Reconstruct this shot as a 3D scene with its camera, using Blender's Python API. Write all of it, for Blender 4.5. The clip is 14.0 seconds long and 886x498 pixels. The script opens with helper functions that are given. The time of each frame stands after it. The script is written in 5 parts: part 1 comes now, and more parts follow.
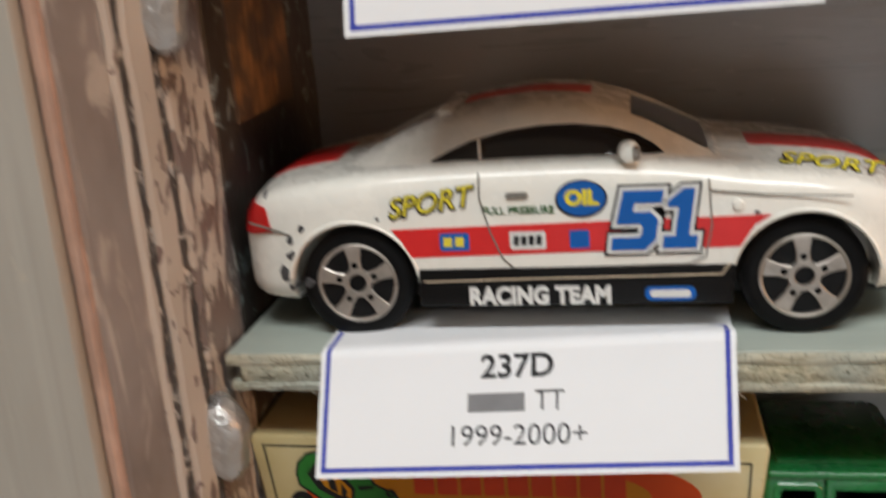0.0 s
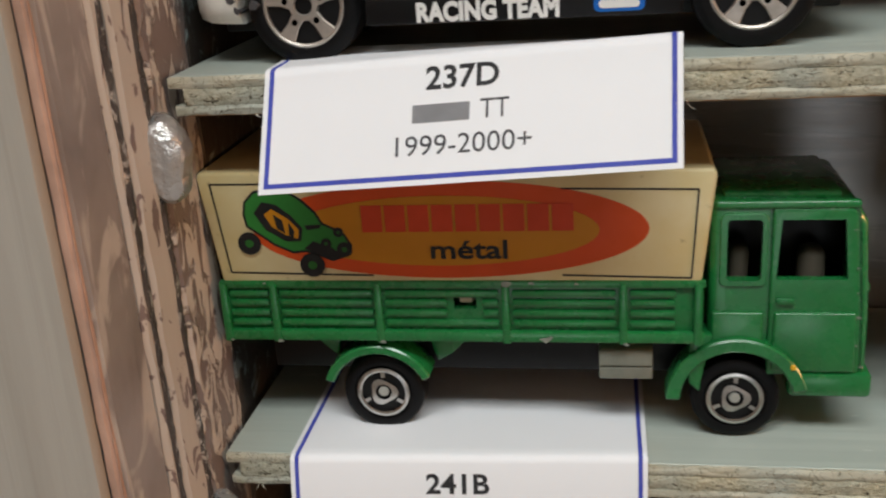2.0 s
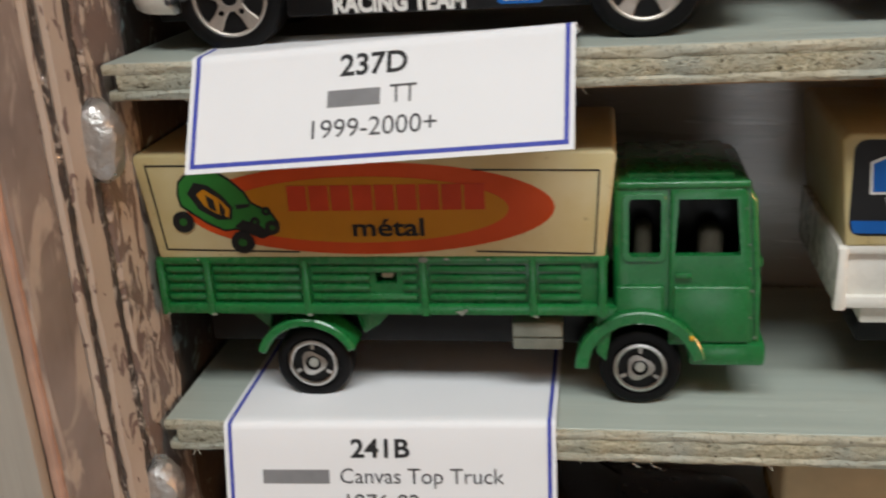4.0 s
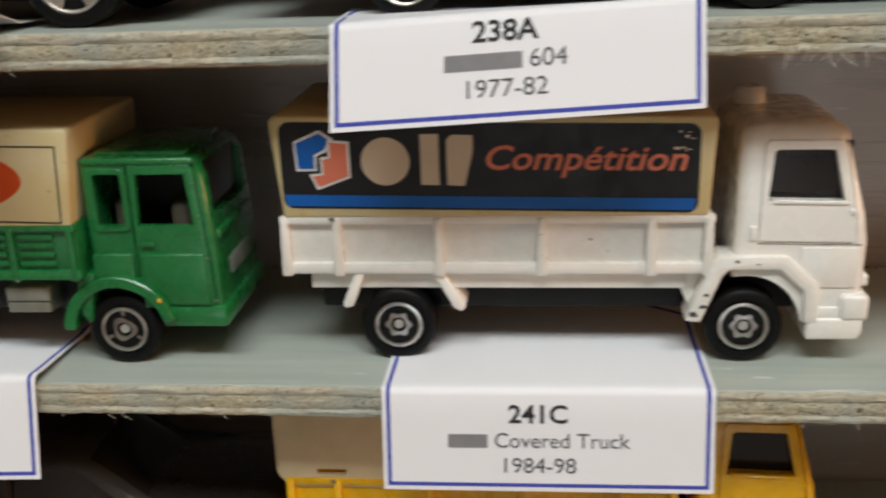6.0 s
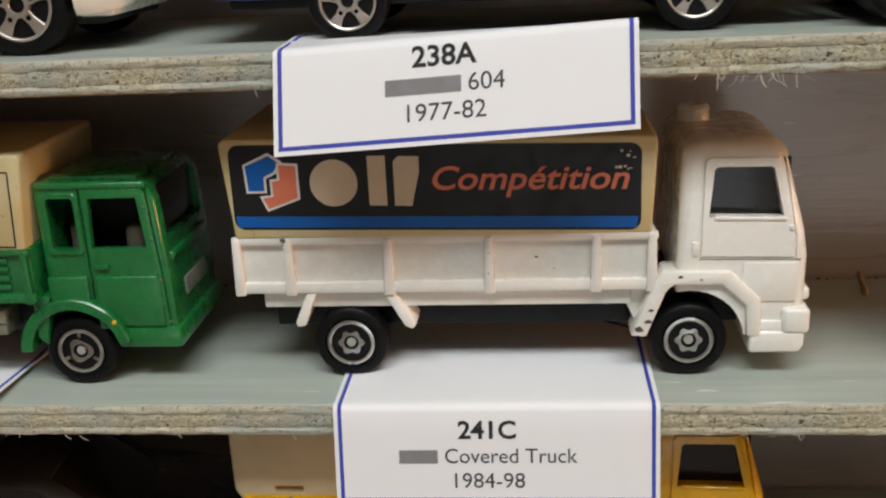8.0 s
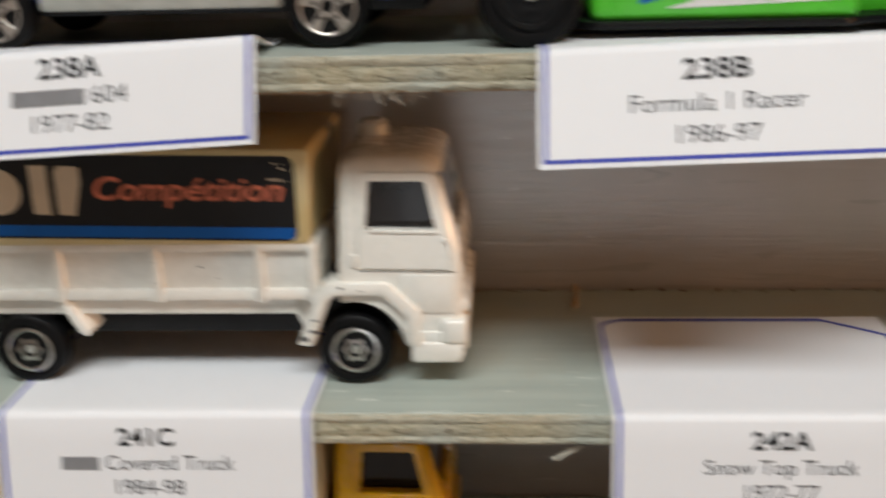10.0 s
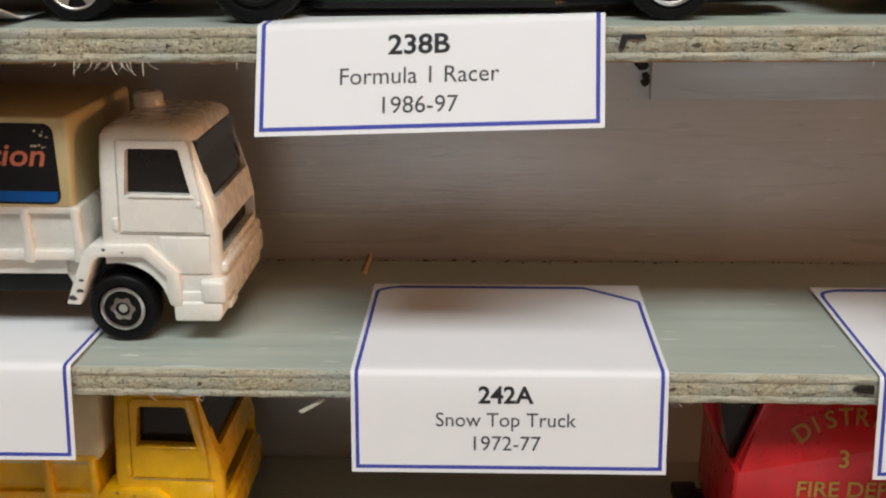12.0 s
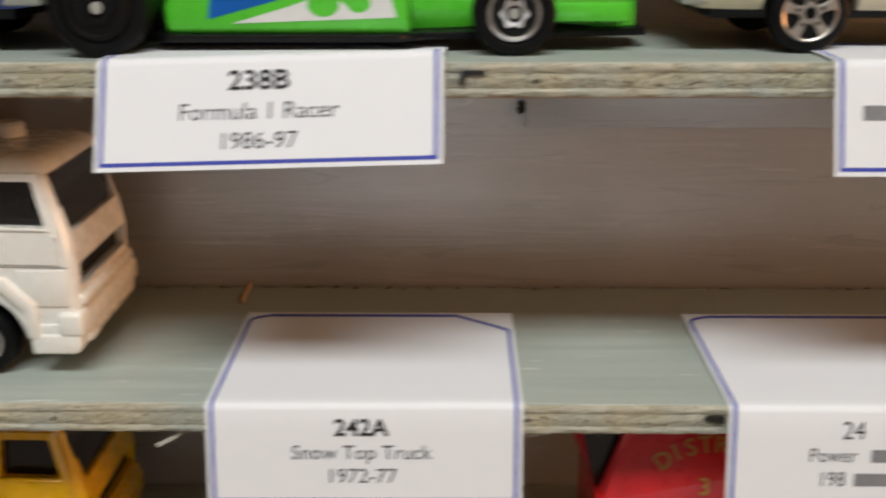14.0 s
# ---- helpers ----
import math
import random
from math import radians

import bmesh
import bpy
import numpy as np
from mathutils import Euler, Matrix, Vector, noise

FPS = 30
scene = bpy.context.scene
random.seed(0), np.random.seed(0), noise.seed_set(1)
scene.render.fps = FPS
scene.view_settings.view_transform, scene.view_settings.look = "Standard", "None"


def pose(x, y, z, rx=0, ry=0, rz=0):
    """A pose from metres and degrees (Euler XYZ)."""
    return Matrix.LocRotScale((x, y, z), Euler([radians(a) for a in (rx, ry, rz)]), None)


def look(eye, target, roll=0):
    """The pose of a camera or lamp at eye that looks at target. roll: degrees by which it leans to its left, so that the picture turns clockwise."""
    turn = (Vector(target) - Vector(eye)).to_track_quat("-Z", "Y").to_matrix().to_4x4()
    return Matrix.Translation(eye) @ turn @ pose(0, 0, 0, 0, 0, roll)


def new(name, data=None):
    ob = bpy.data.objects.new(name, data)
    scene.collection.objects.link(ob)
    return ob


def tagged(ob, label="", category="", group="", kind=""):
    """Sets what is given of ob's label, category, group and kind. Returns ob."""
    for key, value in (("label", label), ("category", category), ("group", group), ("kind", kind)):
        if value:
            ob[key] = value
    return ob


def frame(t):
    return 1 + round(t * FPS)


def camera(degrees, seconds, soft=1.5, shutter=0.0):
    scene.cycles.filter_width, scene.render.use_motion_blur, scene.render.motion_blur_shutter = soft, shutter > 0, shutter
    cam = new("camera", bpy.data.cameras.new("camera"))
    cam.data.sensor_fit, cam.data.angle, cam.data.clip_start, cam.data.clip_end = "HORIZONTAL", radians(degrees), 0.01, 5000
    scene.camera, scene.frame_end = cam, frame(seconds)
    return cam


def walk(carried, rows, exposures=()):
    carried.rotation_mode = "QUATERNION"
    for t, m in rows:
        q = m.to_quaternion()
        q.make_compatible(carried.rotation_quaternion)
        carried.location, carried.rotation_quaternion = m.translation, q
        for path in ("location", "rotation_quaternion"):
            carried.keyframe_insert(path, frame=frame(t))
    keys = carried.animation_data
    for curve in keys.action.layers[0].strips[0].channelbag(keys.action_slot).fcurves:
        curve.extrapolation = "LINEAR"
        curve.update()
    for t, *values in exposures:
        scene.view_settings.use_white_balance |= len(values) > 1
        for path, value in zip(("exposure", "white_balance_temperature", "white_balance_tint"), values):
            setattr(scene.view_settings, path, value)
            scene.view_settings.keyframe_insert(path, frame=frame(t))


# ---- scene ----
cam = camera(46.89, 14.0, soft=2.1, shutter=0.9)
# seconds, x, y, z, yaw, pitch, roll
ROWS = [
    (0, 0.03146, -0.09576, 1.28640, 11.171, -16.799, -4.565),
    (0.5, 0.03447, -0.09396, 1.28274, 10.492, -17.488, -4.788),
    (0.8, 0.03531, -0.09511, 1.28304, 10.441, -16.599, -4.870),
    (1, 0.03476, -0.09601, 1.28076, 10.592, -17.066, -4.376),
    (1.5, 0.03239, -0.09911, 1.26667, 10.415, -19.704, -3.591),
    (2, 0.03454, -0.10130, 1.26331, 10.336, -19.867, -3.872),
    (4.5, 0.05062, -0.10968, 1.26349, 9.392, -20.318, -3.390),
    (5, 0.06399, -0.11225, 1.25958, 6.540, -20.343, -1.509),
    (5.5, 0.08955, -0.11450, 1.25879, 6.492, -19.191, -1.695),
    (6, 0.10487, -0.11591, 1.25899, 6.193, -18.998, -2.171),
    (6.5, 0.10924, -0.11648, 1.25986, 6.214, -18.948, -2.742),
    (7, 0.10969, -0.11679, 1.25945, 5.683, -18.910, -2.756),
    (7.2, 0.10974, -0.11655, 1.25951, 5.682, -18.882, -2.831),
    (9.3, 0.12490, -0.11809, 1.26276, 5.341, -17.959, -2.145),
    (9.5, 0.13174, -0.11692, 1.26249, 4.514, -17.993, -1.821),
    (10, 0.15040, -0.11636, 1.26099, 3.784, -18.350, -1.499),
    (10.5, 0.16545, -0.11711, 1.25915, 2.318, -19.663, -0.483),
    (11, 0.17630, -0.12117, 1.25772, 3.072, -19.390, -0.819),
    (11.5, 0.17944, -0.12324, 1.25896, 2.819, -19.082, -0.608),
    (12, 0.18195, -0.12428, 1.25968, 2.667, -18.758, -0.508),
    (12.5, 0.18207, -0.12479, 1.26059, 2.601, -18.648, -0.550),
    (13, 0.18268, -0.12508, 1.26079, 2.482, -18.508, -0.518),
    (13.5, 0.18619, -0.12465, 1.26147, 1.791, -18.231, -0.375),
    (14, 0.19725, -0.12291, 1.26291, 0.848, -18.391, -0.140),
]
walk(cam, [(t, pose(x, y, z, 90 + pitch, 0, yaw) @ pose(0, 0, 0, 0, 0, roll)) for t, x, y, z, yaw, pitch, roll in ROWS])

# ---- light ----
world = bpy.data.worlds.new("world")
scene.world = world
world.use_nodes = True
world.node_tree.nodes["Background"].inputs[0].default_value = (0.9, 0.85, 0.78, 1)
world.node_tree.nodes["Background"].inputs[1].default_value = 0.02
scene.view_settings.exposure = 0.0


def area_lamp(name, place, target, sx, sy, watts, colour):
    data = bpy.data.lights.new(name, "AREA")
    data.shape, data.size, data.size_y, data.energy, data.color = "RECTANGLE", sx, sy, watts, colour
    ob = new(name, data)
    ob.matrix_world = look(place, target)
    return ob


# ceiling light over the aisle, whose shadow line falls on the shelves
area_lamp("ceiling_panel_light", (0.20, -0.79, 2.44), (0.20, -0.79, 0.0), 1.2, 0.34, 22.6, (0.94, 0.98, 0.98))
# unseen area light added across the room for the cabinet back's sheen
area_lamp("sheen_fill_light", (0.30, -3.12, 0.50), (0.30, 0.0, 0.50), 1.0, 0.80, 3.2, (0.86, 0.93, 1.0))
# warm lamp at the far end of the shelves
area_lamp("warm_room_lamp", (1.90, -0.30, 1.34), (0.15, 0.02, 1.21), 0.30, 0.30, 11.5, (1.0, 0.47, 0.18))

# ---- helpers for building, lengths in millimetres ----
MM = 0.001
Z0 = 1.2
UP, LOW = 45.5, -39.5


def place_of(x, y, z):
    return Matrix.Translation((x * MM, y * MM, Z0 + z * MM))


def thing(name, x, y, z, label, category, group="", turn=0.0):
    ob = new(name)
    ob.empty_display_size = 0.01
    ob.matrix_world = place_of(x, y, z) @ pose(0, 0, 0, 0, 0, turn)
    return tagged(ob, label, category, group)


OFFSETS = {}


def plan_thing(name, x, y, z, label, category, group="", shift=(0.0, 0.0)):
    """A thing whose parts are given in the plan's millimetres (moved by shift), with heights from its own base."""
    ob = thing(name, x, y, z, label, category, group)
    OFFSETS[ob] = (shift[0] - x, shift[1] - y)
    return ob


def smooth_by_angle(mesh, degrees=32):
    mesh.polygons.foreach_set("use_smooth", [True] * len(mesh.polygons))
    mesh.set_sharp_from_angle(angle=radians(degrees))


def part(name, bm, material, parent=None, label="", angle=32, category="", kind=""):
    """Links a bmesh, in millimetres round its thing's base, as one mesh object."""
    top = parent
    while top is not None and top.parent is not None:
        top = top.parent
    if top in OFFSETS:
        bmesh.ops.translate(bm, vec=(*OFFSETS[top], 0), verts=bm.verts)
    bmesh.ops.scale(bm, vec=(MM, MM, MM), verts=bm.verts)
    bmesh.ops.recalc_face_normals(bm, faces=bm.faces)
    mesh = bpy.data.meshes.new(name)
    bm.to_mesh(mesh)
    bm.free()
    mesh.materials.append(material)
    smooth_by_angle(mesh, angle)
    ob = new(name, mesh)
    if angle == 40:
        even = ob.modifiers.new("even_shading", "WEIGHTED_NORMAL")
        even.keep_sharp = True
    if parent is not None:
        ob.parent = parent
    return tagged(ob, label, category, "", kind)


def fixed(name, bm, material, label, category, kind="structure", angle=32):
    """A piece of the setting, in millimetres from the middle shelf's front left corner."""
    ob = part(name, bm, material, None, label, angle, category, kind)
    ob.matrix_world = place_of(0, 0, 0)
    return ob


def bevelled(bm, width, segments=2, degrees=25):
    if width > 0:
        edges = [e for e in bm.edges if len(e.link_faces) == 2 and e.calc_face_angle(0) > radians(degrees)]
        bmesh.ops.bevel(bm, geom=edges, offset=width, segments=segments, profile=0.5, affect="EDGES", clamp_overlap=True)
    return bm


def box(x0, x1, y0, y1, z0, z1, bevel=0.0, segments=2):
    bm = bmesh.new()
    bmesh.ops.create_cube(bm, size=1.0)
    for v in bm.verts:
        v.co = (x0 if v.co.x < 0 else x1, y0 if v.co.y < 0 else y1, z0 if v.co.z < 0 else z1)
    return bevelled(bm, bevel, segments)


def prism(points, a, b, plane="xz", bevel=0.0, segments=2):
    """A polygon in the plane given, drawn out along the third axis from a to b."""
    bm = bmesh.new()

    def at(u, v, w):
        return {"xz": (u, w, v), "xy": (u, v, w), "yz": (w, u, v)}[plane]

    low = [bm.verts.new(at(u, v, a)) for u, v in points]
    high = [bm.verts.new(at(u, v, b)) for u, v in points]
    bm.faces.new(low), bm.faces.new(high)
    for i in range(len(points)):
        j = (i + 1) % len(points)
        bm.faces.new((low[i], low[j], high[j], high[i]))
    bmesh.ops.recalc_face_normals(bm, faces=bm.faces)
    return bevelled(bm, bevel, segments)


def turned(profile, x, y, z, n=40, axis="y", cap=True):
    """A profile of (radius, along) turned round an axis through x, y, z."""
    bm = bmesh.new()
    rings = []
    for r, a in profile:
        ring = []
        for k in range(n):
            c, s = math.cos(2 * math.pi * k / n) * r, math.sin(2 * math.pi * k / n) * r
            ring.append(bm.verts.new((x + c, y + a, z + s) if axis == "y" else (x + a, y + c, z + s) if axis == "x" else (x + c, y + s, z + a)))
        rings.append(ring)
    for p, q in zip(rings, rings[1:]):
        for k in range(n):
            bm.faces.new((p[k], p[(k + 1) % n], q[(k + 1) % n], q[k]))
    if cap and profile[0][0] > 0.01:
        bm.faces.new(rings[0])
    if cap and profile[-1][0] > 0.01:
        bm.faces.new(rings[-1])
    bmesh.ops.remove_doubles(bm, verts=bm.verts, dist=1e-4)
    return bm


def joined(*parts):
    """Several bmeshes as one."""
    out = bmesh.new()
    for bm in parts:
        mesh = bpy.data.meshes.new("joining")
        bm.to_mesh(mesh)
        bm.free()
        out.from_mesh(mesh)
        bpy.data.meshes.remove(mesh)
    return out


def moved(bm, x=0, y=0, z=0):
    bmesh.ops.translate(bm, vec=(x, y, z), verts=bm.verts)
    return bm


def carved(bm, *cutters, way="DIFFERENCE"):
    """bm less (or cut with) the cutters."""
    def loose(b):
        bmesh.ops.recalc_face_normals(b, faces=b.faces)
        mesh = bpy.data.meshes.new("carving")
        b.to_mesh(mesh)
        b.free()
        return new("carving", mesh)

    body = loose(bm)
    others = [loose(c) for c in cutters]
    for o in others:
        m = body.modifiers.new("cut", "BOOLEAN")
        m.operation, m.object, m.solver = way, o, "EXACT"
    made = bpy.data.meshes.new_from_object(body.evaluated_get(bpy.context.evaluated_depsgraph_get()))
    out = bmesh.new()
    out.from_mesh(made)
    old = [made] + [o.data for o in (body, *others)]
    for o in (body, *others):
        bpy.data.objects.remove(o)
    for mesh in old:
        bpy.data.meshes.remove(mesh)
    return out


def rounded(x0, x1, z0, z1, r, n=5):
    """The corners of a rounded rectangle."""
    pts = []
    for cx, cz, a in ((x1 - r, z1 - r, 0), (x0 + r, z1 - r, 90), (x0 + r, z0 + r, 180), (x1 - r, z0 + r, 270)):
        for k in range(n + 1):
            b = radians(a + 90 * k / n)
            pts.append((cx + r * math.cos(b), cz + r * math.sin(b)))
    return pts


def lettering(text, size, bold=0.0, lean=0.0, thick=0.02, wide=1.0, spacing=1.0):
    """Letters lying in the xz plane, facing -y, centred on x, as a bmesh in millimetres."""
    data = bpy.data.curves.new("letters", "FONT")
    data.body, data.size, data.align_x, data.align_y = text, size, "CENTER", "CENTER"
    data.offset, data.shear, data.extrude, data.space_character, data.resolution_u = bold, lean, thick, spacing, 4
    ob = new("letters", data)
    made = bpy.data.meshes.new_from_object(ob.evaluated_get(bpy.context.evaluated_depsgraph_get()))
    bm = bmesh.new()
    bm.from_mesh(made)
    bpy.data.objects.remove(ob)
    bpy.data.curves.remove(data)
    bpy.data.meshes.remove(made)
    for v in bm.verts:
        v.co = (v.co.x * wide, -v.co.z, v.co.y)
    return bm


# ---- materials ----
def material(name, build, rough=0.5, metal=0.0, coat=0.0):
    m = bpy.data.materials.new(name)
    m.use_nodes = True
    nodes, links = m.node_tree.nodes, m.node_tree.links
    shader = nodes["Principled BSDF"]
    shader.inputs["Roughness"].default_value, shader.inputs["Metallic"].default_value = rough, metal
    shader.inputs["Specular IOR Level"].default_value = 0.4
    shader.inputs["Coat Weight"].default_value, shader.inputs["Coat Roughness"].default_value = coat, 0.2
    coords = nodes.new("ShaderNodeTexCoord").outputs["Object"]

    def scaled(x, y, z):
        mp = nodes.new("ShaderNodeMapping")
        mp.inputs["Scale"].default_value = (x, y, z)
        links.new(coords, mp.inputs["Vector"])
        return mp.outputs["Vector"]

    def cloud(scale, detail=4.0, vector=None, distort=0.0, roughness=0.55):
        t = nodes.new("ShaderNodeTexNoise")
        t.inputs["Scale"].default_value, t.inputs["Detail"].default_value = scale, detail
        t.inputs["Distortion"].default_value, t.inputs["Roughness"].default_value = distort, roughness
        links.new(vector or coords, t.inputs["Vector"])
        return t.outputs["Fac"]

    def ramp(value, *stops):
        r = nodes.new("ShaderNodeValToRGB")
        e = r.color_ramp.elements
        while len(e) < len(stops):
            e.new(0.5)
        for k, (p, c) in enumerate(stops):
            e[k].position = p
            e[k].color = (c, c, c, 1) if isinstance(c, (int, float)) else (*c, 1)
        links.new(value, r.inputs["Fac"])
        return r.outputs["Color"]

    def mix(fac, a, b, blend="MIX"):
        n = nodes.new("ShaderNodeMix")
        n.data_type, n.blend_type = "RGBA", blend
        for sock, v in ((n.inputs[0], fac), (n.inputs[6], a), (n.inputs[7], b)):
            if isinstance(v, (int, float)):
                sock.default_value = v
            elif isinstance(v, tuple):
                sock.default_value = (*v, 1)
            else:
                links.new(v, sock)
        return n.outputs[2]

    def bump(height, strength, distance):
        b = nodes.new("ShaderNodeBump")
        b.inputs["Strength"].default_value, b.inputs["Distance"].default_value = strength, distance
        links.new(height, b.inputs["Height"])
        links.new(b.outputs["Normal"], shader.inputs["Normal"])

    def put(socket, value):
        if isinstance(value, tuple):
            shader.inputs[socket].default_value = (*value, 1)
        elif isinstance(value, (int, float)):
            shader.inputs[socket].default_value = value
        else:
            links.new(value, shader.inputs[socket])

    build(dict(scaled=scaled, cloud=cloud, ramp=ramp, mix=mix, bump=bump, put=put, coords=coords, shader=shader))
    return m


def enamel(name, colour, chip=(0.22, 0.22, 0.22), amount=0.71, rough=0.28, coat=0.6, dirt=0.12):
    """Die-cast paint with faint dirt, uneven gloss and a few chips down to the metal."""
    def build(k):
        dark = tuple(c * (1 - 2.2 * dirt) for c in colour)
        base = k["mix"](k["ramp"](k["cloud"](260, 5), (0.40, 0.0), (0.75, 1.0)), colour, dark)
        base = k["mix"](k["ramp"](k["cloud"](900, 3), (0.62, 0.0), (0.80, 0.2)), base, dark)
        chips = k["ramp"](k["cloud"](420, 3, distort=0.8), (amount, 0.0), (amount + 0.02, 1.0))
        k["put"]("Base Color", k["mix"](chips, base, chip))
        k["put"]("Roughness", k["ramp"](k["cloud"](500, 4), (0.3, rough * 0.8), (0.8, rough * 1.5)))
        k["bump"](k["cloud"](220, 3), 0.025, 0.0002)
    return material(name, build, rough, 0.0, coat)


def plastic(name, colour, rough=0.4, dirt=0.15, scale=300, bump=0.1, coat=0.0, metal=0.0, shine=0.22):
    def build(k):
        k["put"]("Specular IOR Level", shine)
        dark = tuple(c * (1 - dirt) for c in colour)
        k["put"]("Base Color", k["mix"](k["ramp"](k["cloud"](scale, 5), (0.35, 0.0), (0.7, 1.0)), colour, dark))
        k["put"]("Roughness", k["ramp"](k["cloud"](scale * 2, 4), (0.3, rough * 0.8), (0.75, min(1.0, rough * 1.3))))
        k["bump"](k["cloud"](scale * 4, 3), bump, 0.0001)
    return material(name, build, rough, metal, coat)


def shelf_paint_build(k):
    streak = k["cloud"](1, 6, k["scaled"](18, 420, 300), 0.6)
    wide = k["cloud"](45, 5)
    base = k["mix"](k["ramp"](streak, (0.3, 0.0), (0.72, 1.0)), (0.385, 0.43, 0.385), (0.455, 0.50, 0.445))
    base = k["mix"](k["ramp"](wide, (0.55, 0.0), (0.75, 0.6)), base, (0.42, 0.40, 0.32))
    scratch = k["ramp"](k["cloud"](1, 3, k["scaled"](90, 1500, 300), 0.5), (0.69, 0.0), (0.72, 0.9))
    base = k["mix"](scratch, base, (0.70, 0.71, 0.64))
    k["put"]("Base Color", base)
    k["put"]("Roughness", k["ramp"](streak, (0.3, 0.32), (0.7, 0.52)))
    k["bump"](streak, 0.25, 0.0004)


def edge_build(k):
    """Cut edge of fibrous board: pale chips with dark pits."""
    chips = k["cloud"](1, 4, k["scaled"](1500, 1500, 2100), 0.6, 0.6)
    pits = k["cloud"](1, 3, k["scaled"](1250, 1250, 1900), 1.5, 0.6)
    broad = k["cloud"](70, 3)
    base = k["mix"](k["ramp"](chips, (0.40, 0.0), (0.62, 1.0)), (0.37, 0.335, 0.225), (0.60, 0.56, 0.41))
    base = k["mix"](k["ramp"](broad, (0.46, 0.0), (0.62, 0.7)), base, (0.40, 0.425, 0.375))
    base = k["mix"](k["ramp"](pits, (0.36, 1.0), (0.41, 0.0)), base, (0.075, 0.062, 0.035))
    k["put"]("Base Color", base)
    k["bump"](pits, 0.8, 0.0005)


def ply_build(k):
    grain = k["cloud"](1, 5, k["scaled"](260, 1200, 1300), 0.8, 0.6)
    pits = k["cloud"](1, 3, k["scaled"](700, 1200, 2600), 1.2, 0.6)
    broad = k["cloud"](70, 3)
    base = k["mix"](k["ramp"](grain, (0.34, 0.0), (0.60, 1.0)), (0.37, 0.335, 0.235), (0.56, 0.525, 0.405))
    base = k["mix"](k["ramp"](broad, (0.46, 0.0), (0.62, 0.75)), base, (0.41, 0.44, 0.39))
    base = k["mix"](k["ramp"](pits, (0.30, 0.9), (0.37, 0.0)), base, (0.10, 0.085, 0.06))
    slant = k["cloud"](1, 2, k["scaled"](420, 900, 330), 2.2, 0.5)
    crack = k["ramp"](slant, (0.485, 0.0), (0.497, 0.8), (0.503, 0.8), (0.515, 0.0))
    base = k["mix"](crack, base, (0.09, 0.075, 0.05))
    k["put"]("Base Color", base)
    k["bump"](grain, 0.5, 0.0004)


def back_build(k):
    """Glossy taupe paint, brushed on sideways so that its ridges catch the light."""
    streak = k["cloud"](1, 6, k["scaled"](22, 200, 260), 1.6, 0.6)
    ridges = k["cloud"](1, 4, k["scaled"](48, 200, 950), 0.9, 0.6)
    cloudy = k["cloud"](28, 5)
    base = k["mix"](k["ramp"](cloudy, (0.3, 0.0), (0.7, 1.0)), (0.34, 0.325, 0.315), (0.45, 0.435, 0.425))
    base = k["mix"](k["ramp"](streak, (0.60, 0.0), (0.78, 0.35)), base, (0.55, 0.535, 0.53))
    fine = k["ramp"](k["cloud"](1, 4, k["scaled"](60, 200, 800), 2.0), (0.67, 0.0), (0.71, 0.75))
    base = k["mix"](fine, base, (0.62, 0.61, 0.60))
    k["put"]("Base Color", base)
    k["put"]("Roughness", k["ramp"](streak, (0.3, 0.24), (0.7, 0.38)))
    k["put"]("Specular IOR Level", 1.0)
    k["put"]("Coat Weight", 1.0)
    k["put"]("Coat IOR", 1.85)
    k["put"]("Coat Roughness", 0.3)
    k["bump"](k["mix"](0.4, streak, ridges), 0.38, 0.0008)


def peeled_build(k):
    """Old paint worn through to a darker coat in flakes."""
    flakes = k["cloud"](1, 4, k["scaled"](480, 480, 190), 0.9, 0.6)
    big = k["cloud"](70, 3)
    both = k["mix"](0.30, flakes, big)
    pale = k["mix"](k["cloud"](500, 4), (0.55, 0.50, 0.455), (0.45, 0.41, 0.37))
    dark = k["mix"](k["cloud"](300, 4), (0.235, 0.19, 0.18), (0.15, 0.12, 0.115))
    mask = k["ramp"](both, (0.48, 0.0), (0.51, 1.0))
    base = k["mix"](mask, pale, dark)
    teal = k["ramp"](k["cloud"](90, 4, distort=1.0), (0.60, 0.0), (0.66, 0.6))
    k["put"]("Base Color", k["mix"](teal, base, (0.21, 0.25, 0.25)))
    k["put"]("Roughness", k["mix"](mask, (0.5, 0.5, 0.5), (0.38, 0.38, 0.38)))
    k["bump"](k["ramp"](both, (0.48, 1.0), (0.52, 0.0)), 0.8, 0.0004)


def shaded_side_build(k):
    """Wood coloured near-black for the recess's shade, with smears of blue-grey paint."""
    smear = k["cloud"](1, 5, k["scaled"](330, 330, 210), 1.0, 0.65)
    base = k["mix"](k["cloud"](200, 5), (0.022, 0.018, 0.016), (0.06, 0.045, 0.036))
    k["put"]("Base Color", k["mix"](k["ramp"](smear, (0.58, 0.0), (0.63, 0.8)), base, (0.20, 0.24, 0.245)))
    k["bump"](smear, 0.6, 0.0005)


